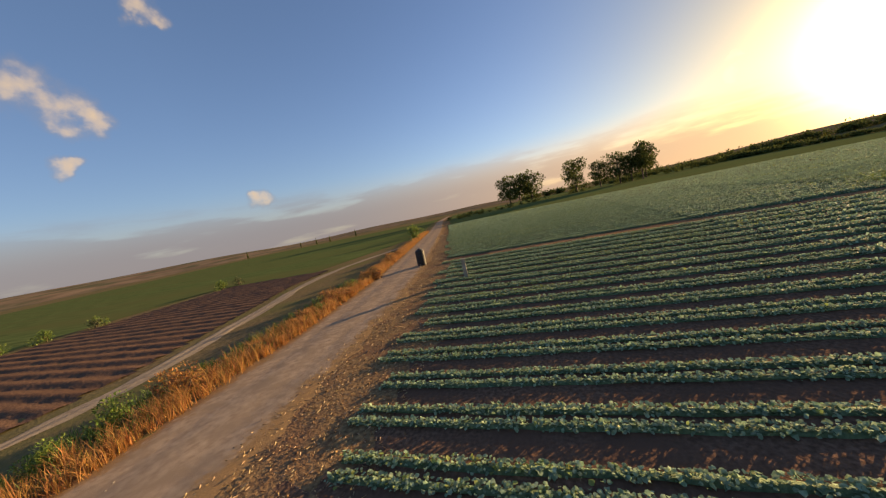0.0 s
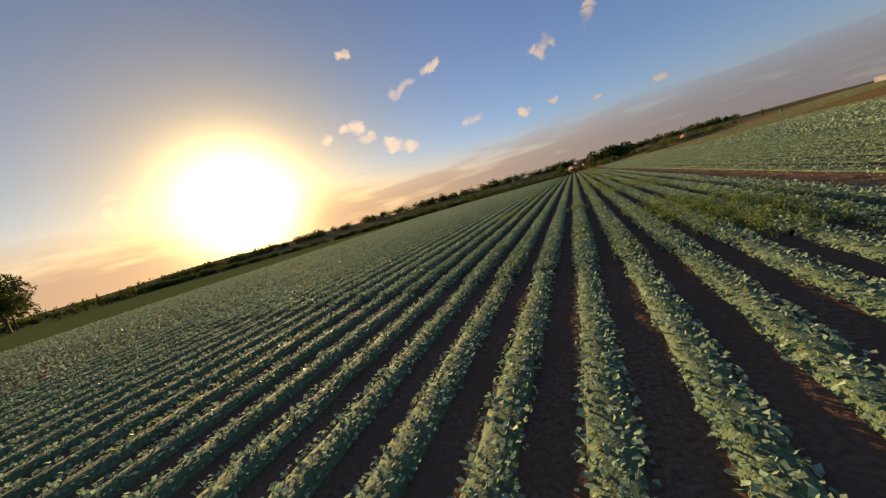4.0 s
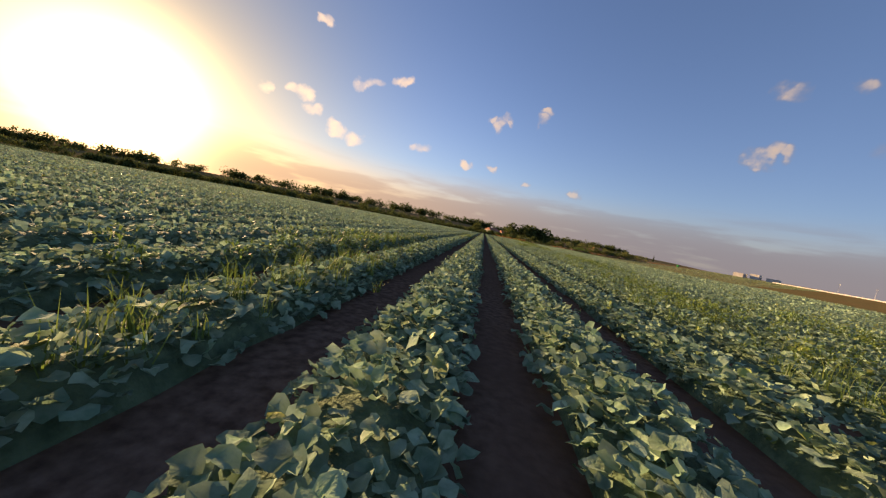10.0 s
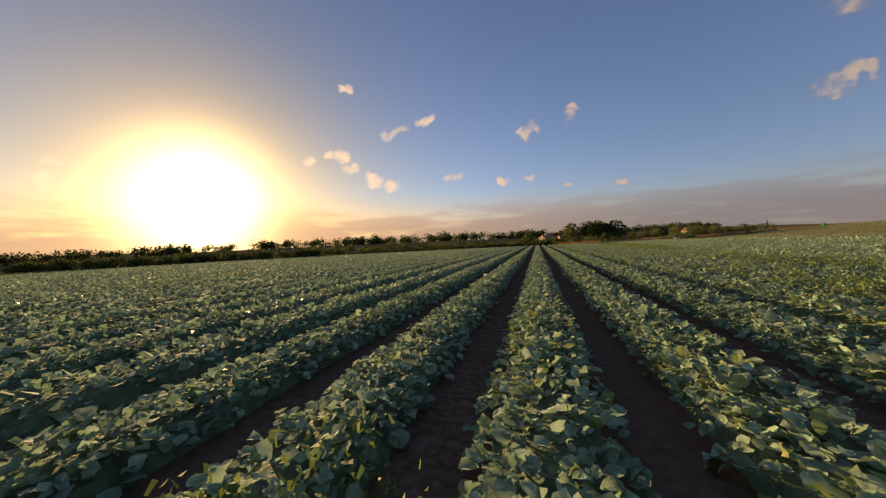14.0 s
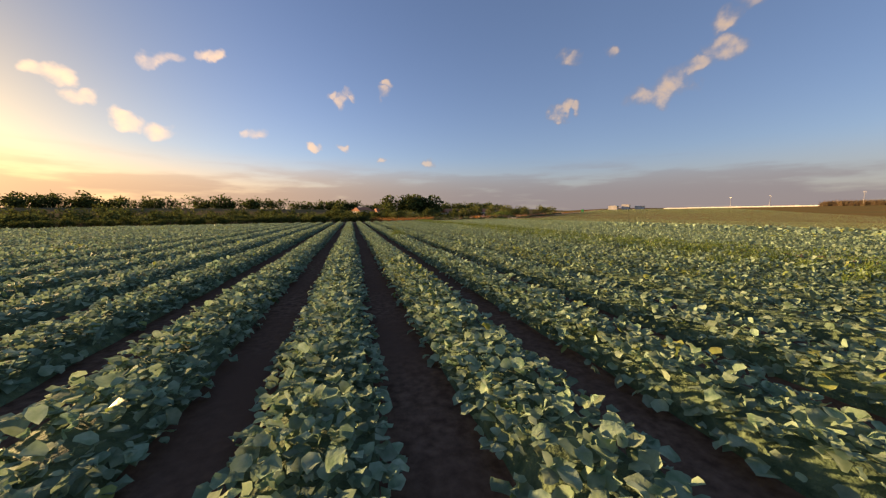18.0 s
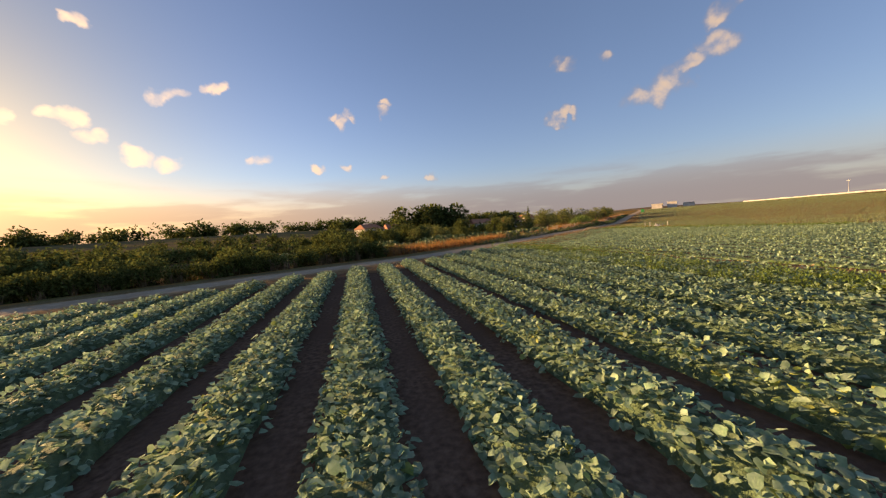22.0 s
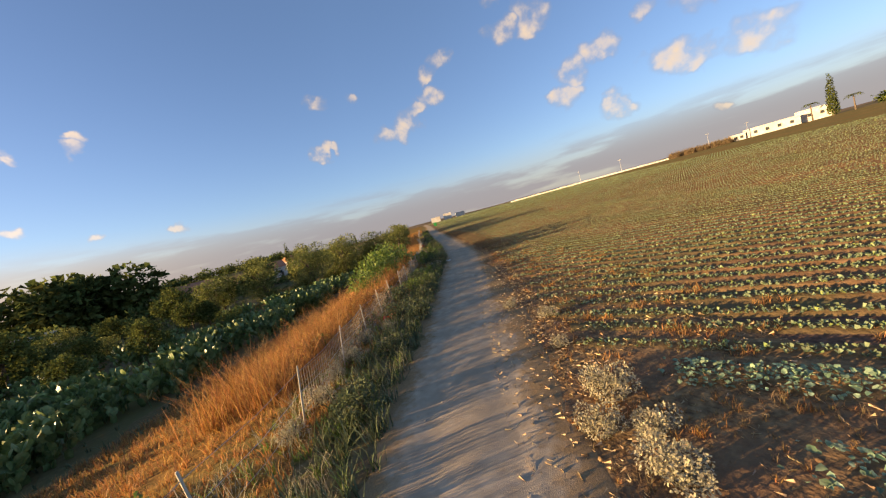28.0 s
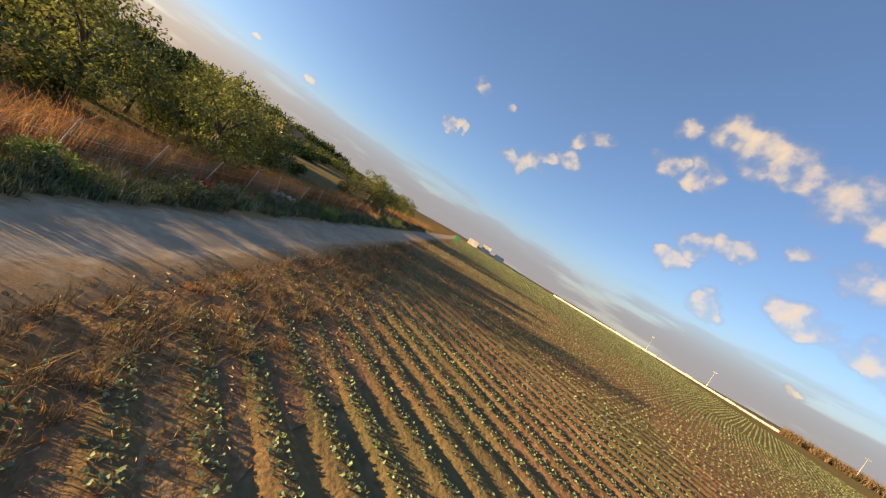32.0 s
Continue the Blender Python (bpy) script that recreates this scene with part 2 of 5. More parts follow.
# ---- materials ----
def material(name, c1, c2, scale=1.0, rough=0.85, bump=0.3, bump_scale=None, detail=6.0, c3=None, big=None, spread=0.0,
             translucent=0.0, metal=0.0, gloss=0.35, island=False, stretch=None):
    """Two-scale mottled surface: c1 to c2 in fine noise, c3 in patches of about `big` metres, spread: value change from piece to piece."""
    m = bpy.data.materials.new(name)
    m.use_nodes = True
    nt = m.node_tree
    b = nt.nodes["Principled BSDF"]
    co = node(nt, "ShaderNodeTexCoord").outputs["Object"]
    if stretch:
        mp = node(nt, "ShaderNodeMapping")
        mp.inputs["Scale"].default_value = stretch
        nt.links.new(co, mp.inputs["Vector"])
        co = mp.outputs[0]
    n1 = node(nt, "ShaderNodeTexNoise")
    n1.inputs["Scale"].default_value, n1.inputs["Detail"].default_value = scale, detail
    nt.links.new(co, n1.inputs["Vector"])
    r1 = node(nt, "ShaderNodeMapRange")
    r1.inputs["From Min"].default_value, r1.inputs["From Max"].default_value = 0.32, 0.68
    nt.links.new(n1.outputs["Fac"], r1.inputs["Value"])
    col = mixc(nt, r1.outputs[0], (*c1, 1), (*c2, 1))
    if c3:
        n2 = node(nt, "ShaderNodeTexNoise")
        n2.inputs["Scale"].default_value, n2.inputs["Detail"].default_value = 1.0 / (big or 3.0), 4.0
        nt.links.new(co, n2.inputs["Vector"])
        r2 = node(nt, "ShaderNodeMapRange")
        r2.inputs["From Min"].default_value, r2.inputs["From Max"].default_value = 0.42, 0.66
        nt.links.new(n2.outputs["Fac"], r2.inputs["Value"])
        col = mixc(nt, r2.outputs[0], col, (*c3, 1))
    if spread:
        rnd = node(nt, "ShaderNodeNewGeometry").outputs["Random Per Island"] if island else node(nt, "ShaderNodeObjectInfo").outputs["Random"]
        h = node(nt, "ShaderNodeHueSaturation")
        rr = node(nt, "ShaderNodeMapRange")
        rr.inputs["To Min"].default_value, rr.inputs["To Max"].default_value = 1 - spread, 1 + spread
        nt.links.new(rnd, rr.inputs["Value"])
        nt.links.new(rr.outputs[0], h.inputs["Value"])
        r3 = node(nt, "ShaderNodeMapRange")
        r3.inputs["To Min"].default_value, r3.inputs["To Max"].default_value = 0.5 - spread * 0.06, 0.5 + spread * 0.06
        nt.links.new(fmath(nt, "FRACT", fmath(nt, "MULTIPLY", rnd, 7.3), 0.0), r3.inputs["Value"])
        nt.links.new(r3.outputs[0], h.inputs["Hue"])
        nt.links.new(col, h.inputs["Color"])
        col = h.outputs[0]
    nt.links.new(col, b.inputs["Base Color"])
    b.inputs["Roughness"].default_value, b.inputs["Metallic"].default_value = rough, metal
    b.inputs["Specular IOR Level"].default_value = gloss
    if bump:
        bp = node(nt, "ShaderNodeBump")
        bp.inputs["Strength"].default_value, bp.inputs["Distance"].default_value = bump, 0.05
        nb = node(nt, "ShaderNodeTexNoise")
        nb.inputs["Scale"].default_value, nb.inputs["Detail"].default_value = bump_scale or scale * 2, 5.0
        nt.links.new(co, nb.inputs["Vector"])
        nt.links.new(nb.outputs["Fac"], bp.inputs["Height"])
        nt.links.new(bp.outputs[0], b.inputs["Normal"])
    if translucent:
        tr = node(nt, "ShaderNodeBsdfTranslucent")
        nt.links.new(col, tr.inputs["Color"])
        mx = node(nt, "ShaderNodeMixShader")
        mx.inputs[0].default_value = translucent
        nt.links.new(b.outputs[0], mx.inputs[1])
        nt.links.new(tr.outputs[0], mx.inputs[2])
        nt.links.new(mx.outputs[0], nt.nodes["Material Output"].inputs["Surface"])
    return m


SOIL = material("tilled_soil", (0.095, 0.056, 0.038), (0.20, 0.125, 0.086), 9.0, 0.95, 0.9, 6.0, c3=(0.13, 0.078, 0.054), big=2.5, gloss=0.0)
EARTH = material("dry_earth", (0.12, 0.095, 0.05), (0.22, 0.165, 0.09), 3.0, 0.95, 0.6, 8.0, c3=(0.14, 0.13, 0.055), big=9.0, gloss=0.0)
DUST = material("grey_dusty_track", (0.23, 0.185, 0.135), (0.36, 0.295, 0.215), 2.6, 0.95, 0.3, 34.0, c3=(0.27, 0.225, 0.165), big=1.6, gloss=0.0)
BANK = material("dry_grass_thatch", (0.19, 0.105, 0.034), (0.33, 0.195, 0.07), 5.0, 0.95, 0.9, 9.0, c3=(0.15, 0.125, 0.048), big=2.5, gloss=0.0)
STUBBLE = material("straw_stubble", (0.13, 0.08, 0.045), (0.33, 0.22, 0.11), 7.0, 0.95, 0.8, 11.0, c3=(0.20, 0.12, 0.07), big=1.8, gloss=0.0)
LANE_SOIL = material("reddish_lane_soil", (0.19, 0.10, 0.055), (0.36, 0.21, 0.12), 7.0, 0.95, 0.6, 12.0, c3=(0.22, 0.14, 0.07), big=1.5, gloss=0.0)
OCHRE = material("ochre_field_soil", (0.145, 0.085, 0.045), (0.255, 0.155, 0.085), 5.0, 0.95, 0.7, 8.0, c3=(0.15, 0.12, 0.055), big=6.0, gloss=0.0)
CROP_FAR = material("distant_crop", (0.06, 0.09, 0.03), (0.13, 0.165, 0.06), 1.2, 0.9, 0.5, 4.0, c3=(0.11, 0.12, 0.045), big=14.0, stretch=(1.0, 0.08, 1.0), gloss=0.0)
LEAF = material("cabbage_leaf", (0.165, 0.262, 0.155), (0.335, 0.440, 0.305), 9.0, 0.75, 0.25, 30.0, spread=0.32, translucent=0.30, gloss=0.03, island=True)
LEAF_Y = material("yellowing_leaf", (0.19, 0.26, 0.06), (0.33, 0.38, 0.12), 9.0, 0.5, 0.2, 30.0, spread=0.3, translucent=0.3, island=True)
WEED = material("green_weed", (0.09, 0.15, 0.03), (0.19, 0.26, 0.055), 6.0, 0.6, 0.1, spread=0.3, translucent=0.35, island=True)
DRYGRASS = material("dry_grass", (0.29, 0.135, 0.04), (0.44, 0.245, 0.085), 3.0, 0.8, 0.1, spread=0.35, translucent=0.35, island=True)
PALEGRASS = material("pale_thistle", (0.30, 0.27, 0.17), (0.45, 0.41, 0.28), 3.0, 0.85, 0.1, spread=0.3, translucent=0.25, island=True)
SHRUB = material("grey_green_shrub", (0.06, 0.085, 0.04), (0.15, 0.17, 0.10), 3.0, 0.8, 0.1, spread=0.35, translucent=0.2, island=True, gloss=0.0)
FOLIAGE = material("tree_foliage", (0.06, 0.08, 0.026), (0.15, 0.175, 0.055), 2.0, 0.7, 0.1, spread=0.45, translucent=0.28, island=True, gloss=0.0)
OLIVE = material("olive_foliage", (0.12, 0.14, 0.045), (0.24, 0.26, 0.095), 2.0, 0.6, 0.1, spread=0.45, translucent=0.35, island=True, gloss=0.0)
BARK = material("bark", (0.06, 0.045, 0.03), (0.16, 0.12, 0.085), 5.0, 0.9, 0.8, 12.0, stretch=(1, 1, 0.25))
PAD = material("cactus_pad", (0.075, 0.125, 0.042), (0.17, 0.23, 0.085), 6.0, 0.4, 0.2, spread=0.35, gloss=0.22, island=True)
WHITE = material("white_plaster", (0.52, 0.49, 0.44), (0.70, 0.67, 0.61), 0.8, 0.9, 0.2, 5.0, c3=(0.55, 0.50, 0.43), big=4.0)
ROOF = material("roof_tiles", (0.32, 0.13, 0.07), (0.45, 0.21, 0.12), 2.0, 0.9, 0.4)
GLASS = material("dark_window", (0.03, 0.035, 0.04), (0.06, 0.065, 0.07), 1.0, 0.15, 0.0, gloss=0.6)
CONCRETE = material("weathered_concrete", (0.27, 0.25, 0.21), (0.42, 0.39, 0.33), 6.0, 0.9, 0.5, c3=(0.22, 0.2, 0.16), big=0.5)
BLACK = material("black_plastic", (0.012, 0.012, 0.012), (0.03, 0.03, 0.028), 5.0, 0.5, 0.15)
METAL = material("galvanised_steel", (0.38, 0.37, 0.35), (0.52, 0.50, 0.47), 8.0, 0.5, 0.2, metal=0.6, spread=0.15)
TRASHW = material("dirty_white_sheet", (0.50, 0.47, 0.42), (0.68, 0.64, 0.58), 4.0, 0.8, 0.3)
RED = material("red_plastic", (0.42, 0.035, 0.02), (0.55, 0.06, 0.03), 4.0, 0.5, 0.1)
GREENP = material("green_painted_steel", (0.03, 0.26, 0.06), (0.05, 0.36, 0.09), 3.0, 0.5, 0.1)
STONE = material("field_stone", (0.28, 0.23, 0.17), (0.42, 0.36, 0.28), 4.0, 0.95, 0.7, spread=0.2)
CLAYPINK = material("pinkish_rubble", (0.32, 0.16, 0.11), (0.46, 0.26, 0.18), 4.0, 0.95, 0.7, c3=(0.35, 0.24, 0.17), big=0.8)


def track_material(name, c1, c2, e1, e2, half):
    """Worn earth in the wheel ways that frays into litter and soil at the edges; 'across' is the distance from the middle in metres."""
    m = material(name, c1, c2, 3.4, 0.95, 0.22, 55.0, c3=tuple((a + b) * 0.40 for a, b in zip(c1, c2)), big=1.1, gloss=0.0)
    nt = m.node_tree
    b = nt.nodes["Principled BSDF"]
    mid = b.inputs["Base Color"].links[0].from_socket
    co = node(nt, "ShaderNodeTexCoord").outputs["Object"]
    noise = []
    for scale in (0.9, 5.0, 26.0):
        n = node(nt, "ShaderNodeTexNoise")
        n.inputs["Scale"].default_value, n.inputs["Detail"].default_value = scale, 4.0
        nt.links.new(co, n.inputs["Vector"])
        noise.append(n.outputs["Fac"])
    a = node(nt, "ShaderNodeAttribute", attribute_name="across").outputs["Fac"]
    v = fmath(nt, "ADD", a, fmath(nt, "MULTIPLY", fmath(nt, "SUBTRACT", noise[0], 0.5), 1.5))
    v = fmath(nt, "ADD", v, fmath(nt, "MULTIPLY", fmath(nt, "SUBTRACT", noise[1], 0.5), 1.3))
    r = node(nt, "ShaderNodeMapRange", interpolation_type="SMOOTHSTEP")
    r.inputs["From Min"].default_value, r.inputs["From Max"].default_value = half - 0.35, half + 0.35
    nt.links.new(v, r.inputs["Value"])
    edge = mixc(nt, noise[2], (*e1, 1), (*e2, 1))
    nt.links.new(mixc(nt, r.outputs[0], mid, edge), b.inputs["Base Color"])
    return m


SAND_EDGED = track_material("sandy_track_frayed", (0.27, 0.20, 0.14), (0.40, 0.31, 0.22), (0.14, 0.09, 0.05), (0.42, 0.27, 0.13), 2.2)
DUST_EDGED = track_material("dusty_track_frayed", (0.34, 0.275, 0.195), (0.47, 0.385, 0.28), (0.15, 0.11, 0.06), (0.42, 0.28, 0.15), 1.35)
SHOULDER = material("weedy_shoulder", (0.10, 0.10, 0.04), (0.26, 0.20, 0.10), 6.0, 0.95, 0.8, 14.0, c3=(0.16, 0.11, 0.06), big=1.2, gloss=0.0)
EAST = material("green_ochre_field", (0.16, 0.11, 0.045), (0.27, 0.185, 0.075), 2.0, 0.95, 0.6, 6.0, c3=(0.16, 0.15, 0.06), big=5.0, stretch=(1.0, 0.12, 1.0), gloss=0.0)


# ---- mesh helpers ----
rng = np.random.default_rng(7)


def mesh_of(name, V, F, mats=(), mat_index=None, smooth=True):
    V, F = np.asarray(V, np.float32), np.asarray(F, np.int32)
    me = bpy.data.meshes.new(name)
    me.vertices.add(len(V))
    me.vertices.foreach_set("co", V.ravel())
    me.loops.add(F.size)
    me.loops.foreach_set("vertex_index", F.ravel())
    me.polygons.add(len(F))
    me.polygons.foreach_set("loop_start", np.arange(0, F.size, F.shape[1], dtype=np.int32))
    me.polygons.foreach_set("loop_total", np.full(len(F), F.shape[1], np.int32))
    if smooth:
        me.polygons.foreach_set("use_smooth", np.ones(len(F), bool))
    for m in mats:
        me.materials.append(m)
    if mat_index is not None:
        me.polygons.foreach_set("material_index", np.asarray(mat_index, np.int32))
    me.update(calc_edges=True)
    return me


def bm_mesh(name, bm, mat):
    me = bpy.data.meshes.new(name)
    bm.to_mesh(me)
    bm.free()
    me.materials.append(mat)
    return me


def part(name, data, parent, label="", m=None):
    ob = new(name, data)
    ob.parent = parent
    if m is not None:
        ob.matrix_basis = m
    return tagged(ob, label=label)


def empty(name, m=None):
    ob = new(name)
    ob.empty_display_size = 0.2
    if m is not None:
        ob.matrix_basis = m
    return ob


def box(name, mat, size, at=(0, 0, 0), bevel=0.01, taper=1.0):
    bm = bmesh.new()
    bmesh.ops.create_cube(bm, size=1)
    for v in bm.verts:
        k = taper if v.co.z > 0 else 1
        v.co = Vector((v.co.x * size[0] * k + at[0], v.co.y * size[1] * k + at[1], v.co.z * size[2] + at[2]))
    if bevel:
        bmesh.ops.bevel(bm, geom=bm.edges[:], offset=bevel, segments=2, affect="EDGES")
    return bm_mesh(name, bm, mat)


def tube(points, radii, sides=7):
    """Vertices and quads of a tapered tube along points."""
    V, F = [], []
    for i, (p, r) in enumerate(zip(points, radii)):
        p = Vector(p)
        q = Vector(points[min(i + 1, len(points) - 1)]) - Vector(points[max(i - 1, 0)])
        turn = q.to_track_quat("Z", "X")
        for k in range(sides):
            a = 2 * math.pi * k / sides
            V.append(p + turn @ Vector((math.cos(a) * r, math.sin(a) * r, 0)))
    for i in range(len(points) - 1):
        for k in range(sides):
            a, b = i * sides + k, i * sides + (k + 1) % sides
            F.append((a, b, b + sides, a + sides))
    top = (len(points) - 1) * sides
    V.append(Vector(points[-1]))
    for k in range(0, sides):
        F.append((top + k, top + (k + 1) % sides, len(V) - 1, len(V) - 1))
    return [tuple(v) for v in V], [f if f[2] != f[3] else f[:3] for f in F]


def tubes_mesh(name, list_of, mat):
    V, F = [], []
    for pts, rad, sides in list_of:
        v, f = tube(pts, rad, sides)
        F += [tuple(i + len(V) for i in q) for q in f]
        V += v
    me = bpy.data.meshes.new(name)
    me.from_pydata(V, [], F)
    me.polygons.foreach_set("use_smooth", np.ones(len(F), bool))
    me.materials.append(mat)
    return me


def frames_of(yaw, tilt):
    """For each leaf: along, across, up vectors."""
    cy, sy, ct, st = np.cos(yaw), np.sin(yaw), np.cos(tilt), np.sin(tilt)
    along = np.stack([cy * ct, sy * ct, st], -1)
    across = np.stack([-sy, cy, 0 * cy], -1)
    up = np.cross(along, across)
    return along, across, up


FOLD = (np.array([[0, 0, 0], [.30, -.47, .13], [.30, .47, .13], [.48, 0, -.03], [.84, -.40, .04], [.84, .40, .04], [1, 0, -.13]]), np.array([[0, 2, 3, 1], [1, 3, 6, 4], [3, 2, 5, 6]]))
RUFFLE = (np.array([[0, 0, 0], [.24, -.40, .11], [.28, 0, -.02], [.24, .40, .06], [.62, -.54, .01], [.66, 0, -.05], [.62, .54, .12], [.92, -.30, .09], [.99, 0, -.11], [.92, .30, -.04]]),
          np.array([[0, 3, 2, 1], [1, 2, 5, 4], [2, 3, 6, 5], [4, 5, 8, 7], [5, 6, 9, 8]]))
COARSE = (np.array([[0, -.3, .03], [.05, .32, -.03], [1, .40, .12], [.95, -.45, -.12]]), np.array([[0, 1, 2, 3]]))
BLADE = (np.array([[0, -.5, 0], [0, .5, 0], [.55, .32, .04], [.55, -.32, .04], [1, .02, -.08], [1, -.02, -.08]]),
         np.array([[0, 1, 2, 3], [3, 2, 4, 5]]))


def leaves(base, yaw, tilt, length, width, shape, curl=0.0, wave=0.0):
    """Vertices and faces of many leaves of one shape."""
    T, Q = shape
    n, k = len(base), len(T)
    al, ac, up = frames_of(yaw, tilt)
    u = T[None, :, 0] * length[:, None]
    v = T[None, :, 1] * width[:, None]
    w = T[None, :, 2] * length[:, None] - np.asarray(curl)[..., None] * (T[None, :, 0] ** 2) * length[:, None]
    if wave:
        w = w + rng.normal(0, wave, (n, k)) * length[:, None]
        u = u + rng.normal(0, wave * 0.6, (n, k)) * length[:, None]
    V = base[:, None, :] + u[..., None] * al[:, None] + v[..., None] * ac[:, None] + w[..., None] * up[:, None]
    F = Q[None] + (np.arange(n) * k)[:, None, None]
    return V.reshape(-1, 3), F.reshape(-1, Q.shape[1])


def join(parts_):
    V, F, M, off = [], [], [], 0
    for v, f, m in parts_:
        V.append(v), F.append(f + off), M.append(np.broadcast_to(m, len(f)))
        off += len(v)
    return np.concatenate(V), np.concatenate(F), np.concatenate(M)


# ---- plan of the land ----
TRACK_A = [(130, 6), (90, -3), (60, -9.5), (48, -12), (35, -14), (22, -17), (-3, -24.5), (-60, -42), (-200, -88), (-420, -150)]
TRACK_B = [(-230, 160), (-120, 207), (-60, 232), (-32, 246), (-2, 258.8), (6, 262), (10.6, 265.5), (18, 270.6), (28.6, 279), (34, 283.4), (46, 292), (53, 297), (67.4, 307.2),
           (85, 322.5), (93.6, 331), (138, 372), (198, 426), (318, 540)]
BED = 1.93
LANE = 8                     # the bed left out for the tractor lane


def line_y(line, x):
    a = sorted(line)
    return np.interp(x, [p[0] for p in a], [p[1] for p in a])


def smooth_line(line, step):
    P = np.array(line, float)
    s = np.r_[0, np.cumsum(np.hypot(*np.diff(P, axis=0).T))]
    q = np.arange(0, s[-1], step)
    x, y = np.interp(q, s, P[:, 0]), np.interp(q, s, P[:, 1])
    k = np.hanning(int(12 / step) | 1)
    k /= k.sum()
    h = len(k) // 2
    pad = lambda a: np.convolve(np.r_[2 * a[0] - a[h:0:-1], a, 2 * a[-1] - a[-2:-h - 2:-1]], k, "valid")
    return np.stack([pad(x), pad(y)], -1)


LINE_A, LINE_B = smooth_line(TRACK_A, 1.0), smooth_line(TRACK_B, 1.0)


def side_of_B(x, y):
    """Signed distance from the far track's centre line; positive beyond it, away from the crops."""
    x, y = np.atleast_1d(np.asarray(x, float)), np.atleast_1d(np.asarray(y, float))
    out = np.empty(len(x))
    tan = np.gradient(LINE_B, axis=0)
    tan /= np.hypot(*tan.T)[:, None]
    for i in range(0, len(x), 4000):
        dx, dy = x[i:i + 4000, None] - LINE_B[None, :, 0], y[i:i + 4000, None] - LINE_B[None, :, 1]
        j = np.argmin(dx * dx + dy * dy, 1)
        r = np.arange(len(j))
        out[i:i + 4000] = -dx[r, j] * tan[j, 1] + dy[r, j] * tan[j, 0]
    return out


def land_z(x, y):
    """Flat fields; beyond the far track the bank falls away to the orchard, and the hamlet's rise lies behind it."""
    d = side_of_B(x, y)
    x = np.atleast_1d(np.asarray(x, float))
    fall = np.clip((d - 5.0) * 0.16, 0, 2.0) * np.clip((130 - x) / 40, 0, 1)
    return -fall + np.clip((d - 72) * 0.055, 0, 9) + np.clip((x - 80) * 0.03, 0, 5.2)


def strip(name, line, half, mat, lift, rut=0.0, shift=0.0, rough=0.25, across=9, step=1.0, way=None):
    P = smooth_line(line, step)
    t = np.gradient(P, axis=0)
    t /= np.hypot(*t.T)[:, None]
    nrm = np.stack([-t[:, 1], t[:, 0]], -1)
    u = np.linspace(-1, 1, across)
    wob = rough * (np.convolve(rng.normal(0, 1, len(P) + 4), np.ones(5) / 3, "valid"))
    wob2 = rough * (np.convolve(rng.normal(0, 1, len(P) + 4), np.ones(5) / 3, "valid"))
    a, b = shift - half + wob, shift + half + wob2
    off = a[:, None] + (b - a)[:, None] * (u[None] + 1) / 2
    XY = P[:, None] + off[..., None] * nrm[:, None]
    z = (lift * (1 - np.abs(u) ** 4) if way else lift)[None] * np.ones(off.shape) if way else np.full(off.shape, lift)
    z = z + rng.normal(0, 0.005, off.shape)
    z += land_z(XY[..., 0].ravel(), XY[..., 1].ravel()).reshape(z.shape)
    z -= rut * np.exp(-((np.abs(off) - (way or half) * 0.52) / ((way or half) * 0.2)) ** 2)
    z[:, 0] -= 0.02
    z[:, -1] -= 0.02
    V = np.concatenate([XY, z[..., None]], -1).reshape(-1, 3)
    n, k = off.shape
    i = (np.arange(n - 1)[:, None] * k + np.arange(k - 1)[None]).ravel()
    me = mesh_of(name, V, np.stack([i, i + 1, i + k + 1, i + k], -1), [mat])
    me.attributes.new("across", "FLOAT", "POINT").data.foreach_set("value", np.abs(off).ravel().astype(np.float32))
    return tagged(new(name, me), kind="structure")


def sheet(name, xs, ys, mat, lift, inside=None, follow=False, bumps=0.0):
    X, Y = np.meshgrid(xs, ys, indexing="ij")
    Z = np.full(X.shape, lift) + rng.normal(0, bumps, X.shape) * (bumps > 0)
    if follow:
        Z += land_z(X.ravel(), Y.ravel()).reshape(X.shape)
    n, k = X.shape
    i = (np.arange(n - 1)[:, None] * k + np.arange(k - 1)[None]).ravel()
    F = np.stack([i, i + k, i + k + 1, i + 1], -1)
    V = np.stack([X, Y, Z], -1).reshape(-1, 3)
    if inside is not None:
        c = V[F].mean(1)
        F = F[inside(c[:, 0], c[:, 1])]
        used, inv = np.unique(F, return_inverse=True)
        V, F = V[used], inv.reshape(F.shape)
    return new(name, mesh_of(name, V, F, [mat]))


def ground_sheet():
    far = np.array([-4500, -2500, -1400, -900, -650])
    xs = np.r_[far, np.arange(-500, -100, 25), np.arange(-100, 200, 4), np.arange(200, 420, 20), 500, 700, 1000, 1600, 2600, 4500]
    ys = np.r_[-4500, -2500, -1400, -800, np.arange(-500, 200, 25), np.arange(200, 420, 4), np.arange(420, 700, 20), 800, 1000, 1400, 2000, 3000, 4500]
    tagged(sheet("ground", xs, ys, EARTH, -0.03, follow=True), "dry bare earth and sparse grass", kind="structure")


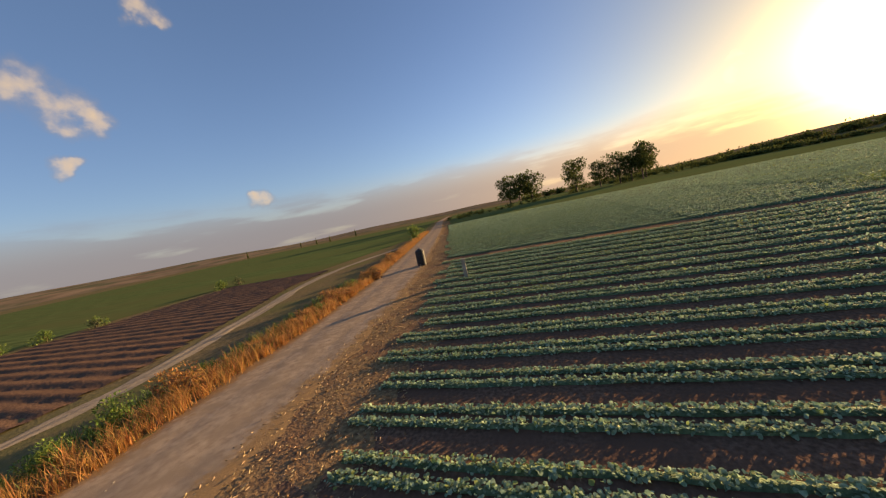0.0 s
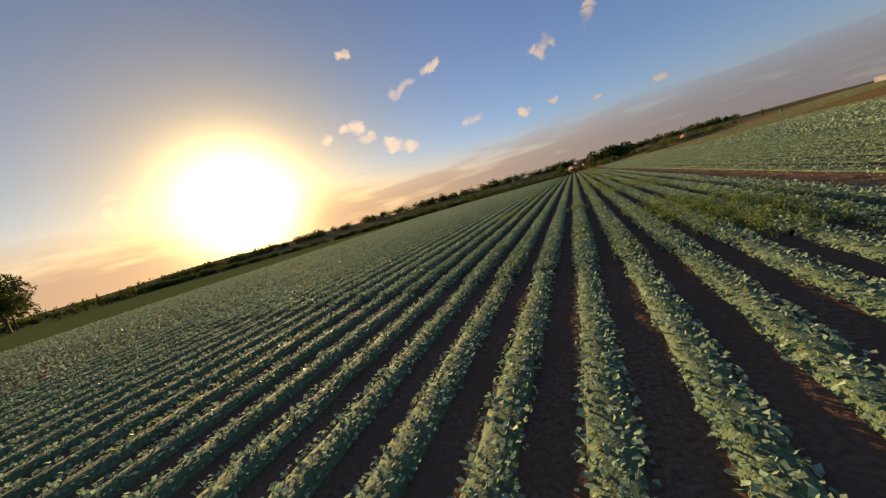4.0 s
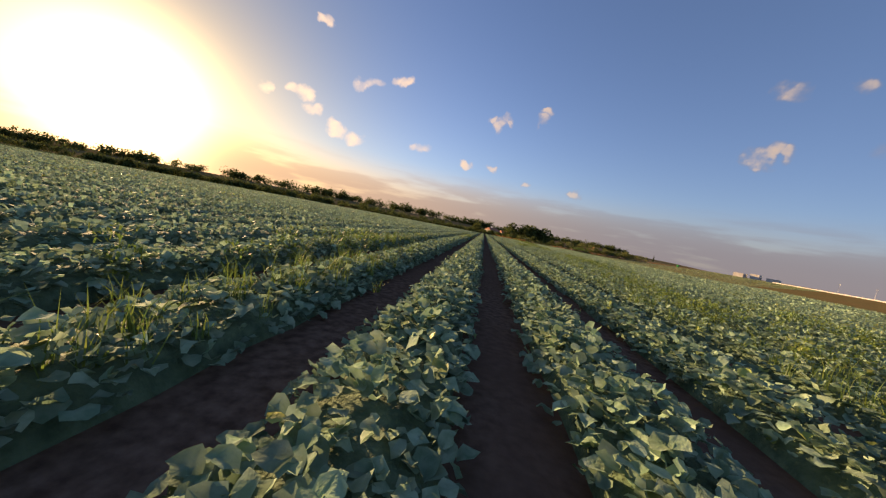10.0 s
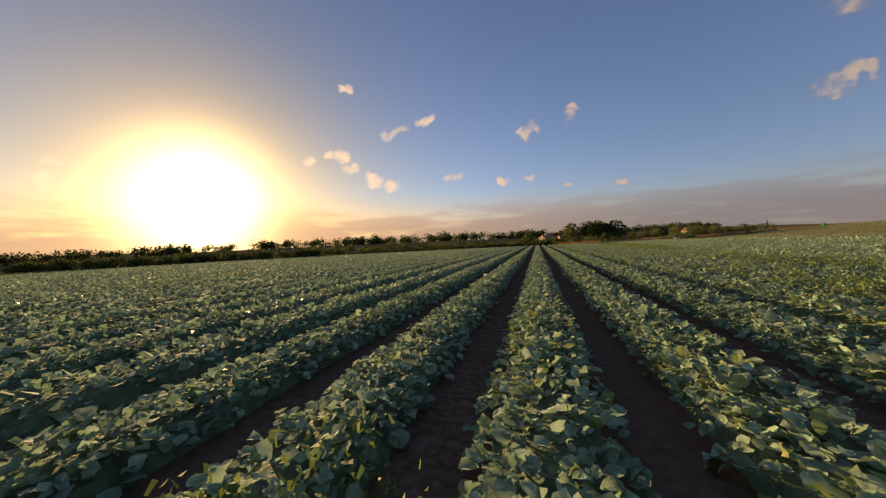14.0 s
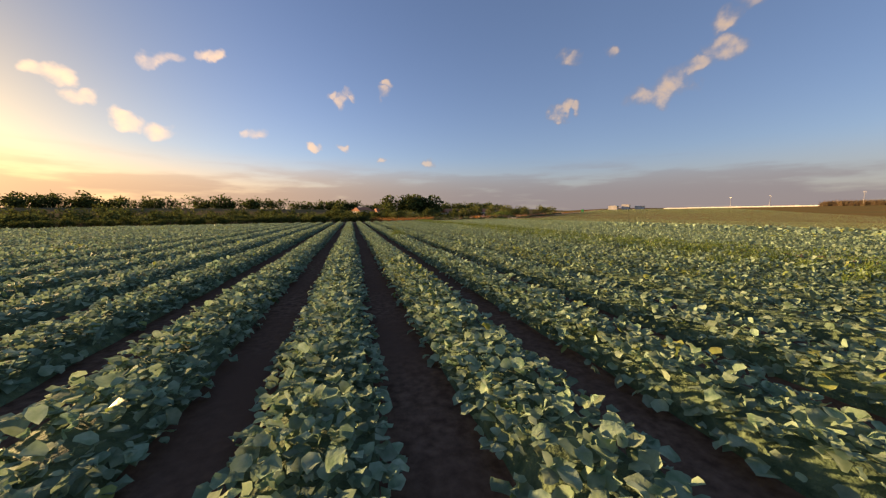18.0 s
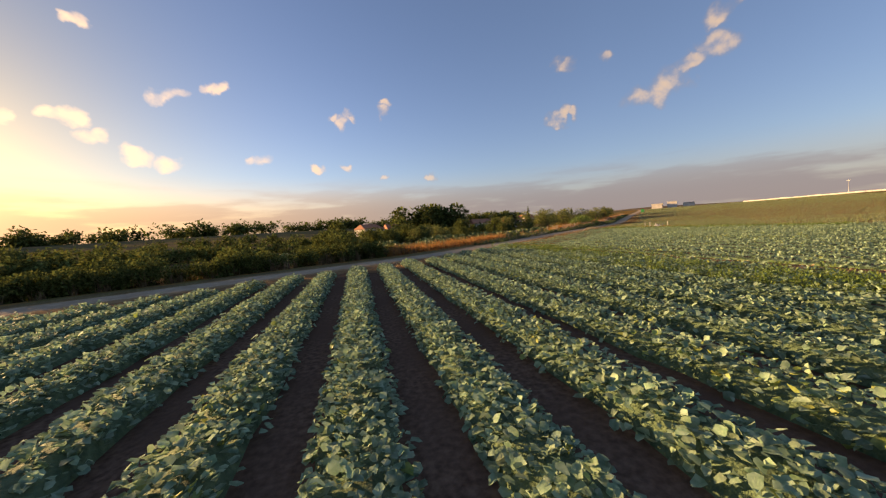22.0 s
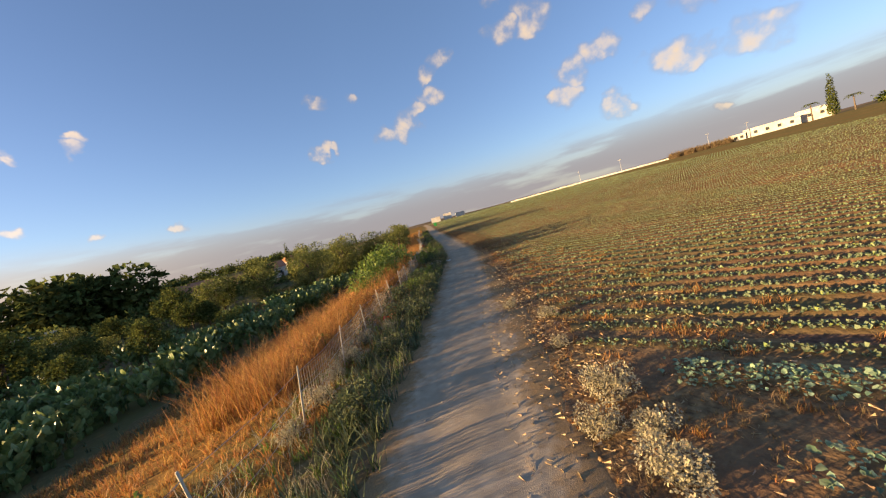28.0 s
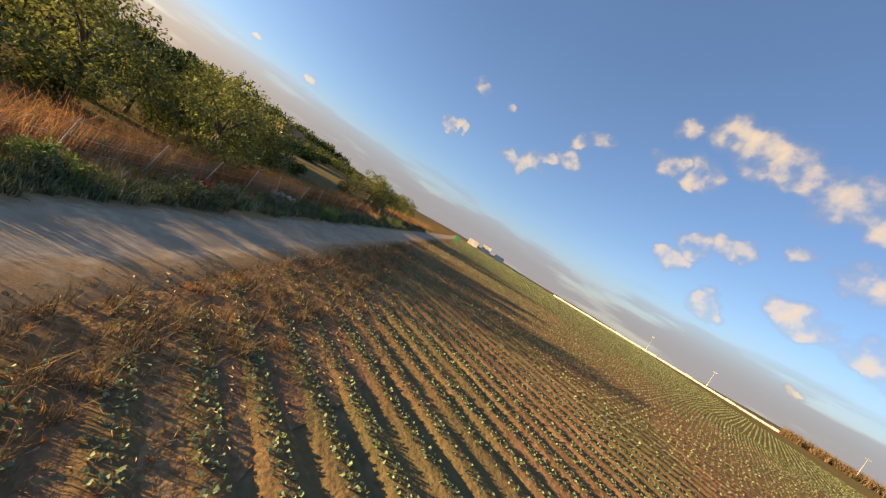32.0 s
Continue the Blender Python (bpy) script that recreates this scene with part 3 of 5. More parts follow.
ground_sheet()
field_end = lambda x: line_y(TRACK_B, x) - 4.6
field_start = lambda x: line_y(TRACK_A, x) + 5.5
main_in = lambda x, y: (y < field_end(x) + 1.5) & (y > field_start(x) - 1.0)
tagged(sheet("field_soil", np.arange(-92, 50.1, 1.0), np.arange(-60, 320, 2.0), SOIL, 0.004, main_in, bumps=0.012), "dark brown tilled soil between the crop rows", kind="structure")
tagged(sheet("field_soil_west", np.arange(-420, -91.9, 4.0), np.arange(-160, 260, 4.0), CROP_FAR, 0.01, main_in), "distant green crop in long rows", kind="structure")
def furrowed(name, x0, x1, deep, label):
    """Seedling beds with furrows between them, near the far track."""
    xs = np.concatenate([48.9 + n * BED + np.array([-0.965, -0.88, -0.74, -0.3, -0.12, 0.12, 0.3, 0.74, 0.88]) for n in range(int((x1 - x0) / BED))])
    prof = np.tile([-0.10, -0.075, 0.01, 0.01, -0.055, -0.055, 0.01, 0.01, -0.075], int((x1 - x0) / BED)) + 0.03
    q = np.r_[np.arange(-0.8, 30, 1.0), np.arange(30, deep + 1, 4.0)]
    X = np.repeat(xs[:, None], len(q), 1)
    Y = field_end(X) - q[None] + rng.normal(0, 0.1, X.shape)
    fade = (np.clip(q / 3.0, 0, 1) * (1 - 0.75 * np.clip((q - 22) / 40, 0, 1)))[None] * (1 - 0.6 * np.clip((X - 86) / 30, 0, 1))
    Z = np.where(prof[:, None] < 0, prof[:, None] * fade, prof[:, None]) + rng.normal(0, 0.014, X.shape) + land_z(X.ravel(), Y.ravel()).reshape(X.shape)
    n, k = X.shape
    i = (np.arange(n - 1)[:, None] * k + np.arange(k - 1)[None]).ravel()
    V = np.stack([X + rng.normal(0, 0.03, X.shape), Y, Z], -1).reshape(-1, 3)
    tagged(new(name, mesh_of(name, V, np.stack([i, i + 1, i + k + 1, i + k], -1), [OCHRE])), label, kind="structure")


furrowed("field_soil_furrows", 48.9, 140, 120, "ochre soil of a seedling field in shallow beds and furrows")
tagged(sheet("field_soil_east", np.arange(48, 251, 2.0), np.arange(-40, 540, 2.0), EAST, -0.012, lambda x, y: main_in(x, y) & ((y > field_end(x) - 121) & (x > 140) | (y <= field_end(x) - 117)), bumps=0.008, follow=True), "ochre soil of a sparse seedling field", kind="structure")
strip("verge_stubble_near", TRACK_A, 2.8, STUBBLE, 0.016, shift=-4.3, rough=0.5)
strip("shoulder_near", TRACK_A, 2.0, SHOULDER, 0.014, shift=3.8, rough=0.5)
strip("track_near", TRACK_A, 3.2, SAND_EDGED, 0.06, rut=0.03, rough=0.3, step=0.6, across=19, way=2.2)
strip("verge_stubble_far", TRACK_B, 2.6, STUBBLE, 0.018, shift=-3.7, rough=0.5, across=13)
strip("shoulder_far", TRACK_B, 1.9, SHOULDER, 0.016, shift=2.6, rough=0.3)
strip("bank_thatch", TRACK_B, 6.4, BANK, 0.02, shift=9.6, rough=0.5, across=17)
strip("orchard_path", TRACK_B, 1.0, SHOULDER, 0.024, shift=16.8, rough=0.4)
strip("track_far", TRACK_B, 2.3, DUST_EDGED, 0.06, rut=0.03, rough=0.3, step=0.6, across=19, way=1.5)
tagged(sheet("tractor_lane", np.arange(15.2, 17.7, 0.4), np.arange(-8, 262, 1.0), LANE_SOIL, 0.02, bumps=0.015), "straw-covered tractor lane between crop beds", kind="structure")


tagged(sheet("headland_stubble", np.arange(17.8, 48.5, 0.8), np.arange(248, 292, 0.8), STUBBLE, 0.03, lambda x, y: (y < field_end(x) + 1.2) & (y > field_end(x) - 7 - 2 * np.sin(x * 0.9)), bumps=0.012), "straw-coloured stubble between young plants at the field end", kind="structure")


# ---- crops ----
def patchy(x, y):
    """Slow wander between -1 and 1 over the fields."""
    return np.sin(x * 0.55 + 2 * np.sin(y * 0.043)) * np.sin(y * 0.083 + 1.7 * np.sin(x * 0.31)) * 0.6 + np.sin(y * 0.31 + x) * 0.4


def canopy(cx, y0, y1, half, tall, per_m, leaf, shape, jitter, gappy=False):
    """Leaves over the flat-topped mat of a bed that runs along y."""
    n = int((y1 - y0) * per_m)
    if n < 2:
        return None
    y = rng.uniform(y0, y1, n)
    u = rng.uniform(-1, 1, n)
    if gappy:                                # single plants with gaps in the line
        y = np.round(y / 0.42) * 0.42 + rng.normal(0, 0.13, n)
        keep = np.sin(np.round(y / 0.42) * 12.9898 + cx * 78.2) * 43758.5453 % 1 > 0.12 + 0.12 * np.sin(y * 0.7 + cx)
        y, u = y[keep], u[keep]
        n = len(y)
    clump = 1 + 0.16 * np.sin(y * 15.5 + cx * 9) * np.cos(u * 2.2) + 0.09 * np.sin(y * 4.1 + cx * 5)
    s = 1.0 + 0.10 * patchy(np.full(n, cx), y)
    top = tall * s * (1 - np.abs(u) ** 5 * 0.72) * clump
    x = cx + u * half * s * (1 + 0.06 * np.sin(y * 7.9 + cx)) + rng.normal(0, 0.02, n)
    z = top * rng.uniform(0.6, 1.0, n)
    yaw = np.where(rng.random(n) < 0.35 + 0.5 * np.abs(u) ** 3, np.where(u > 0, 0.0, np.pi) + rng.normal(0, 0.8, n), rng.uniform(0, 6.283, n))
    tilt = rng.normal(0.72, 0.45, n) - 0.75 * np.abs(u) ** 4
    ln = leaf * rng.uniform(0.6, 1.35, n)
    wd = ln * rng.uniform(0.75, 1.1, n)
    base = np.stack([x, y, z - ln * np.sin(tilt) * 0.6], -1)
    V, F = leaves(base, yaw, tilt, ln, wd, shape, curl=rng.uniform(-0.05, 0.5, n), wave=jitter)
    V[:, 2] = np.maximum(V[:, 2], 0.02)
    sick = rng.random(n) < np.clip(patchy(np.full(n, cx), y) * 0.5 - 0.13, 0.012, 0.5)
    return V, F, np.repeat(sick.astype(int), len(shape[1]))


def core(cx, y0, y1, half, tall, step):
    """Filler ridge for stalks and low leaves under the canopy, coloured dark for the shade there."""
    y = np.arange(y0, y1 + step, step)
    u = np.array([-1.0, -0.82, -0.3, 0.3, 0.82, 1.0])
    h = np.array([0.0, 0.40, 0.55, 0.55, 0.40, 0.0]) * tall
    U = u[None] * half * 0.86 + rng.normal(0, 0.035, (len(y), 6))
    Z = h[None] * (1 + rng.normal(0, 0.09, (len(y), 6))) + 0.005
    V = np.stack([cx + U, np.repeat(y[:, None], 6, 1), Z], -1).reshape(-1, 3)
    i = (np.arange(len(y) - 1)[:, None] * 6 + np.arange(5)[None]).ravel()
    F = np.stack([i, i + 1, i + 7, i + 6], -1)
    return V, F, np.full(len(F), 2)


def crop_beds():
    for n in range(-46, 104):
        if n == LANE:
            continue
        cx = (n + 0.5) * BED
        y0, y1 = float(field_start(cx)) + rng.uniform(-0.6, 0.6), float(field_end(cx)) + rng.uniform(-0.8, 0.8)
        young, far = n > LANE, n > 24
        if far:
            y1 = y1 - 122
        pieces = []
        cuts = [y0, 12.0, 28.0, 60.0, 138.0, 228.0] + ([y1 - 7.0] if young else []) + [y1]
        for a, b in zip(cuts[:-1], cuts[1:]):
            b = min(b, y1)
            if b <= a:
                continue
            mid = (a + b) / 2
            grown = 0.66 if mid < 12 else 0.84 if mid < 28 else 1.0
            half = (0.46 if young else 0.58) * grown
            tall = (0.31 if young else 0.45) * (0.7 if mid < 12 else 0.85 if mid < 28 else 1.0)
            ragged = young and not far and a > 228
            if ragged:
                half, tall = 0.40, 0.22
            if a in (60.0, 138.0) and -7.0 < cx < 1.0:
                kind = (185, 0.118, RUFFLE, 0.10)
            elif -8 < cx < 4.5 and a >= 28:
                kind = (170, 0.116, FOLD, 0.10)
            elif (-8 < cx < 15 and a >= 228) or (mid < 12 and 14 < cx < 48):
                kind = (165, 0.112, FOLD, 0.10)
            elif ragged:
                kind = (250, 0.072, FOLD, 0.11)
            elif 14 < cx < 50 and a == 228.0:
                kind = (125, 0.10, COARSE, 0.12)
            elif a < 28 and -34 < cx < 14:
                kind = (85, 0.10, COARSE, 0.12)
            elif 14 < cx < 34 and 28 <= a < 228:
                kind = (62, 0.13, COARSE, 0.12)
            elif 4 < cx < 9 and 28 <= a < 228:
                kind = (120, 0.118, FOLD, 0.10)
            elif -15 < cx < 14 or (mid < 28 and 14 < cx < 48):
                kind = (140, 0.122, COARSE, 0.12)
            elif -34 < cx < 34 or (a >= 228 and not far):
                kind = (76, 0.145, COARSE, 0.12)
            else:
                kind = (32, 0.18, COARSE, 0.12) if n < 0 else (9, 0.36, COARSE, 0.12) if n < 62 else (4.5, 0.5, COARSE, 0.12)
            if mid < 12:                     # two separate plant lines while the plants are small
                for side in (-1, 1):
                    pieces.append(canopy(cx + side * 0.30, a, b, 0.15, tall * 0.85, kind[0] * 0.5, kind[1] * 0.78, kind[2], kind[3]))
                    if not far:
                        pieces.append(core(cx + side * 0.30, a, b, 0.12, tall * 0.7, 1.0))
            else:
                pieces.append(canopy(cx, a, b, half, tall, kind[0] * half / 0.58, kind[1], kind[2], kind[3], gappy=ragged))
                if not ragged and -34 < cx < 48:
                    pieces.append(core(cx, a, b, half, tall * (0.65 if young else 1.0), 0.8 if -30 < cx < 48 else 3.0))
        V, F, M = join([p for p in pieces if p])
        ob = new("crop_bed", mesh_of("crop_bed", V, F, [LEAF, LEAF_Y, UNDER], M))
        tagged(ob, "long bed of younger green cabbage plants with bare soil beside" if young else "long flat-topped bed of blue-green cabbage leaves with yellowing patches", "crop", "crop beds", "stuff")


# Darker than the leaves: the shade inside the canopy is put into this green.
UNDER = material("canopy_gap_shade", (0.06, 0.10, 0.05), (0.13, 0.19, 0.10), 8.0, 0.9, 0.8, 22.0)
crop_beds()


def seedling_rows():
    """Small plants on the ochre beds beyond the posts; one mesh for every few beds."""
    for g in range(0, 104, 4):
        got = []
        for n in range(g, g + 4):
            cx = 48.9 + n * BED
            y1 = float(field_end(cx)) + 0.8
            near = n < 28
            bands = [(0, 30, 0.13, (-0.66, -0.52, -0.38, 0.38, 0.52, 0.66), 4, 0.062), (30, 118, 0.24, (-0.62, -0.46, -0.30, 0.30, 0.46, 0.62), 2, 0.085)] if near else [(0, 118, 0.34, (-0.66, -0.38, 0.38, 0.66), 2, 0.11)] if n < 52 else [(0, 118, 0.6, (-0.66, -0.22, 0.22, 0.66), 2, 0.15)]
            for d0, d1, gap, lines, per, size in bands:
                for side in lines:
                    y = np.arange(y1 - d1, y1 - d0, gap)
                    y = y[rng.random(len(y)) > 0.10 + 0.22 * (patchy(np.full(len(y), cx), y) > 0.35) + 0.3 * (y > y1 - 2.0)]
                    m = len(y)
                    k = np.tile(np.arange(per), m)
                    s = np.repeat(rng.uniform(0.7, 1.3, m), per)
                    yaw = k * 1.6 + rng.uniform(0, 6.28, m * per)
                    b = np.stack([np.repeat(cx + side + rng.normal(0, 0.025 if d1 == 30 else 0.10, m), per), np.repeat(y + rng.normal(0, 0.03, m), per), np.full(m * per, 0.05)], -1)
                    b[:, 2] += land_z(b[:, 0], b[:, 1])
                    got.append((*leaves(b, yaw, rng.uniform(0.3, 1.1, m * per), size * s * (1.25 if n < 9 else 1.0), size * 0.8 * s, COARSE, wave=0.06), (rng.random(m * per) < 0.10).astype(int)))
        V, F, M = join(got)
        tagged(new("seedling_rows", mesh_of("seedling_rows", V, F, [SEEDLING, LEAF_Y], M)), "dense rows of small olive-green seedlings on ochre soil", "crop", "seedling rows", "stuff")


SEEDLING = material("seedling_leaf", (0.14, 0.19, 0.10), (0.27, 0.32, 0.18), 8.0, 0.6, 0.1, spread=0.3, translucent=0.25, island=True)
seedling_rows()


# ---- growing things: builders ----
def crown_mesh(name, lobes, count, leaf, mat, shape=COARSE, droop=0.0):
    """A crown of many small leaf sprays scattered over overlapping lobes (x, y, z, radius), with gaps and an uneven outline."""
    L = np.array(lobes, float)
    w = L[:, 3] ** 2
    pick = rng.choice(len(L), count, p=w / w.sum())
    d = rng.normal(0, 1, (count, 3))
    d /= np.linalg.norm(d, axis=1)[:, None]
    r = L[pick, 3] * rng.uniform(0.55, 1.12, count) ** 0.6
    p = L[pick, :3] + d * r[:, None] * np.array([1, 1, 0.85])
    p[:, 2] = np.maximum(p[:, 2], 0.12)
    yaw = np.arctan2(d[:, 1], d[:, 0]) + rng.normal(0, 0.9, count)
    tilt = np.arcsin(np.clip(d[:, 2], -1, 1)) * 0.6 + rng.normal(0, 0.6, count) - droop
    ln = leaf * rng.uniform(0.6, 1.4, count)
    V, F = leaves(p, yaw, tilt, ln, ln * rng.uniform(0.5, 0.9, count), shape, wave=0.08)
    return mesh_of(name, V, F, [mat])


def limbs_mesh(name, height, lobes, radius, mat, lean=0.0):
    """A tapered trunk that forks into limbs reaching for the lobes."""
    fork = height * 0.45
    t = [((0, 0, -0.4), (lean * 0.3, 0, fork * 0.5), (lean, 0, fork)), (radius * 1.25, radius, radius * 0.8), 8]
    out = [t]
    for x, y, z, r in lobes[:7]:
        mid = (lean + (x - lean) * 0.45, y * 0.45, fork + (z - fork) * 0.55)
        out.append([((lean, 0, fork * 0.93), mid, (x, y, z)), (radius * 0.62, radius * 0.4, radius * 0.12), 6])
    return tubes_mesh(name, out, mat)


def tree(name, height, spread, lobes_n, count, leaf, mat, label, category="tree", trunk=0.16, clear=0.35, seed=0, lean=0.0):
    r = random.Random(seed)
    lobes = []
    for i in range(lobes_n):
        a, q = r.uniform(0, 6.28), r.uniform(0.15, 1) ** 0.6
        z = height * (clear + (0.88 - clear) * r.random())
        lobes.append((math.cos(a) * spread * q * 0.7 + lean, math.sin(a) * spread * q * 0.7, z, spread * r.uniform(0.26, 0.46)))
    lobes.append((lean, 0, height * 0.86, spread * 0.33))
    ob = empty(name)
    part("trunk", limbs_mesh("trunk", height, lobes, trunk, BARK, lean), ob)
    part("crown", crown_mesh("crown", lobes, count, leaf, mat), ob)
    return tagged(ob, label, category)


def cypress(name, height, label, seed=0, wide=0.13):
    r = random.Random(seed)
    lobes = [(r.uniform(-.15, .15), r.uniform(-.15, .15), height * (0.1 + 0.86 * i / 13), height * wide * (1.05 - 0.85 * (i / 13) ** 1.6)) for i in range(14)]
    ob = empty(name)
    part("trunk", limbs_mesh("trunk", height * 0.5, lobes[:3], 0.13, BARK), ob)
    part("crown", crown_mesh("crown", lobes, 2600, height * 0.024, FOLIAGE), ob)
    return tagged(ob, label, "tree")


def bush(name, height, spread, count, leaf, mat, label, seed=0, category="bush"):
    r = random.Random(seed)
    lobes = [(math.cos(a) * spread * q, math.sin(a) * spread * q, height * r.uniform(0.25, 0.72), spread * r.uniform(0.3, 0.5))
             for a, q in ((r.uniform(0, 6.28), r.random() * 0.75) for _ in range(9))]
    ob = empty(name)
    part("stems", tubes_mesh("stems", [[((x * .1, y * .1, -.2), (x * .5, y * .5, z * .5), (x, y, z)), (0.05, 0.035, 0.01), 5] for x, y, z, _ in lobes[:6]], BARK), ob)
    part("foliage", crown_mesh("foliage", lobes, count, leaf, mat), ob)
    return tagged(ob, label, category)


def prickly_pear(name, seed, label):
    """A thicket of flat oval pads, one on another."""
    r = random.Random(seed)
    bm = bmesh.new()

    def pad(base, up, turn, size):
        m = Matrix.Translation(base) @ up.to_track_quat("Z", "Y").to_matrix().to_4x4() @ Matrix.Rotation(turn, 4, "Z") @ Matrix.Translation((0, 0, size * 0.5))
        rim = [bm.verts.new(m @ Vector((math.sin(k * 1.0472) * size * 0.36, 0, math.cos(k * 1.0472) * size * 0.54))) for k in range(6)]
        for sy in (1, -1):
            mid = bm.verts.new(m @ Vector((0, sy * size * 0.07, 0)))
            for k in range(6):
                bm.faces.new((rim[k], rim[(k + 1) % 6], mid) if sy > 0 else (rim[(k + 1) % 6], rim[k], mid))
        return base + up * size * 0.98

    for _ in range(13):
        a, q = r.uniform(0, 6.28), r.random() ** 0.5 * 1.1
        tip, up = Vector((math.cos(a) * q, math.sin(a) * q, -0.05)), Vector((math.cos(a) * 0.2, math.sin(a) * 0.2, 1)).normalized()
        for step in range(5):
            size = r.uniform(0.34, 0.5)
            for _k in range(1 if step < 1 else 3):
                side = (up + Vector((r.uniform(-.9, .9), r.uniform(-.9, .9), r.uniform(-.1, .35)))).normalized() if step else up
                end = pad(tip, side, r.uniform(0, 3.14), size)
            tip, up = end, (side + Vector((0, 0, 0.7))).normalized()
    ob = empty(name)
    tagged(part("thicket", bm_mesh("thicket", bm, PAD), ob), kind="stuff")
    return tagged(ob, label, "cactus")


def tufts(name, xy, tall, blades, mat, label, wide=0.012, fan=0.75, category="grass", lift=None):
    """Tufts of grass or weeds, too many to count: one mesh."""
    n = len(xy)
    z = land_z(xy[:, 0], xy[:, 1]) if lift is None else np.full(n, lift)
    h = tall * rng.uniform(0.55, 1.3, n)
    hb = np.repeat(h, blades)
    p = np.repeat(np.c_[xy, z], blades, 0)
    p[:, :2] += rng.normal(0, 0.13, (n * blades, 2)) * hb[:, None]
    m = n * blades
    V, F = leaves(p, rng.uniform(0, 6.28, m), np.pi / 2 - np.abs(rng.normal(0, fan * 0.55, m)), hb * rng.uniform(0.6, 1.15, m), np.full(m, wide) * rng.uniform(0.7, 1.4, m), BLADE, curl=rng.uniform(0, 0.35, m))
    return tagged(new(name, mesh_of(name, V, F, [mat])), label, category, kind="stuff")


def along(line, a, b, d0, d1, count, power=1.0):
    """Random points beside a track, d metres to its left, where x lies between a and b."""
    P = line[(line[:, 0] > min(a, b)) & (line[:, 0] < max(a, b))]
    t = np.gradient(P, axis=0)
    t /= np.hypot(*t.T)[:, None]
    i = rng.integers(0, len(P), count)
    d = d0 + (d1 - d0) * rng.random(count) ** power
    return P[i] + t[i] * rng.uniform(-0.5, 0.5, count)[:, None] + np.stack([-t[i, 1], t[i, 0]], -1) * d[:, None]


def place(proto, x, y, turn=0.0, s=1.0, z=None):
    z = float(land_z(x, y)[0]) if z is None else z
    return copy_thing(proto, Matrix.Translation((x, y, z)) @ Matrix.Rotation(turn, 4, "Z") @ Matrix.Scale(s, 4))


def stones(name, xy, size, mat, label, category="stones"):
    V, F, k = [], [], 0
    base = np.array([(0, 0, 1), (.9, 0, .3), (.28, .85, .3), (-.72, .53, .3), (-.72, -.53, .3), (.28, -.85, .3), (.7, .5, -.4), (-.27, .8, -.4), (-.85, 0, -.4), (-.27, -.8, -.4), (.7, -.5, -.4)])
    tri = [(0, 1, 2), (0, 2, 3), (0, 3, 4), (0, 4, 5), (0, 5, 1), (1, 6, 2), (2, 7, 3), (3, 8, 4), (4, 9, 5), (5, 10, 1), (6, 7, 2), (7, 8, 3), (8, 9, 4), (9, 10, 5), (10, 6, 1)]
    z = land_z(xy[:, 0], xy[:, 1])
    for (x, y), h in zip(xy, z):
        s = size * rng.uniform(0.4, 1.5)
        v = base * rng.uniform(0.7, 1.25, (11, 1)) * s * np.array([1.2, 1, 0.7]) + (x, y, h + s * 0.2 + 0.02)
        V.append(v)
        F += [(a + k, b + k, c + k) for a, b, c in tri]
        k += 11
    return tagged(new(name, mesh_of(name, np.concatenate(V), np.array(F), [mat], smooth=False)), label, category, kind="stuff")


# ---- beyond and beside the far track ----
BROWNW = material("dead_weed", (0.10, 0.07, 0.036), (0.21, 0.15, 0.08), 3.0, 0.9, 0.1, spread=0.35, translucent=0.15, island=True)
BROAD = [tree("broadleaf_tree", 7.0, 3.3, 18, 3400, 0.29, FOLIAGE, "dark green broadleaf tree with a dense rounded crown", seed=s, clear=0.14) for s in (1, 2, 3)]
OLIVES = [tree("olive_tree", 6.2, 3.1, 17, 5200, 0.17, OLIVE, "olive tree with grey-green foliage and forked trunk", seed=s, clear=0.17, lean=0.3) for s in (5, 6)]
HEDGE = [bush("hedge_bush", 4.0, 2.8, 1700, 0.26, FOLIAGE, "tall dark green overgrown hedge bush", seed=s) for s in (11, 12, 13)]
SHRUBS = [bush("shrub", 1.1, 0.95, 750, 0.095, SHRUB, "low grey-green shrub on the dry bank", seed=s) for s in (21, 22)]
GREENS = [bush("green_bush", 1.7, 1.3, 950, 0.13, WEED, "bright green leafy bush among dry grass", seed=s) for s in (31, 32)]
EUCA = [tree("eucalyptus_tree", 27, 11.5, 17, 2600, 1.15, FOLIAGE, "tall eucalyptus tree with open clumped crown", seed=s, trunk=0.5, clear=0.3) for s in (41, 42, 43)]
CACTUS = [prickly_pear("prickly_pear", s, "thicket of prickly pear cactus with glossy pads") for s in (51, 52, 53)]
CYP = cypress("cypress_tree", 9.0, "slender dark cypress tree", 61, wide=0.09)
FAR = [tree("distant_tree", 9.0, 5.5, 15, 760, 0.95, FOLIAGE, "distant dark tree in the hamlet", seed=s, clear=0.1) for s in (71, 72, 73)]
PROTOS = BROAD + OLIVES + HEDGE + SHRUBS + GREENS + EUCA + CACTUS + [CYP] + FAR


def settle_protos():
    """The first of each kind stands in the scene too."""
    spots = [(52, 352), (60, 358), (36, 345), (86.8, 337.2), (112, 362), (-20, 263), (-12, 267), (-3, 268), (31, 283.4), (52.5, 301), (66, 311.2), (61, 312.5),
             (-244, -35), (-246, -16), (-244, 20), (38, 310), (44, 315), (30, 303), (91.3, 395), (20, 392), (85, 402), (-10, 396)]
    for ob, (x, y) in zip(PROTOS, spots):
        ob.matrix_basis = Matrix.Translation((x, y, float(land_z(x, y)[0])))


settle_protos()
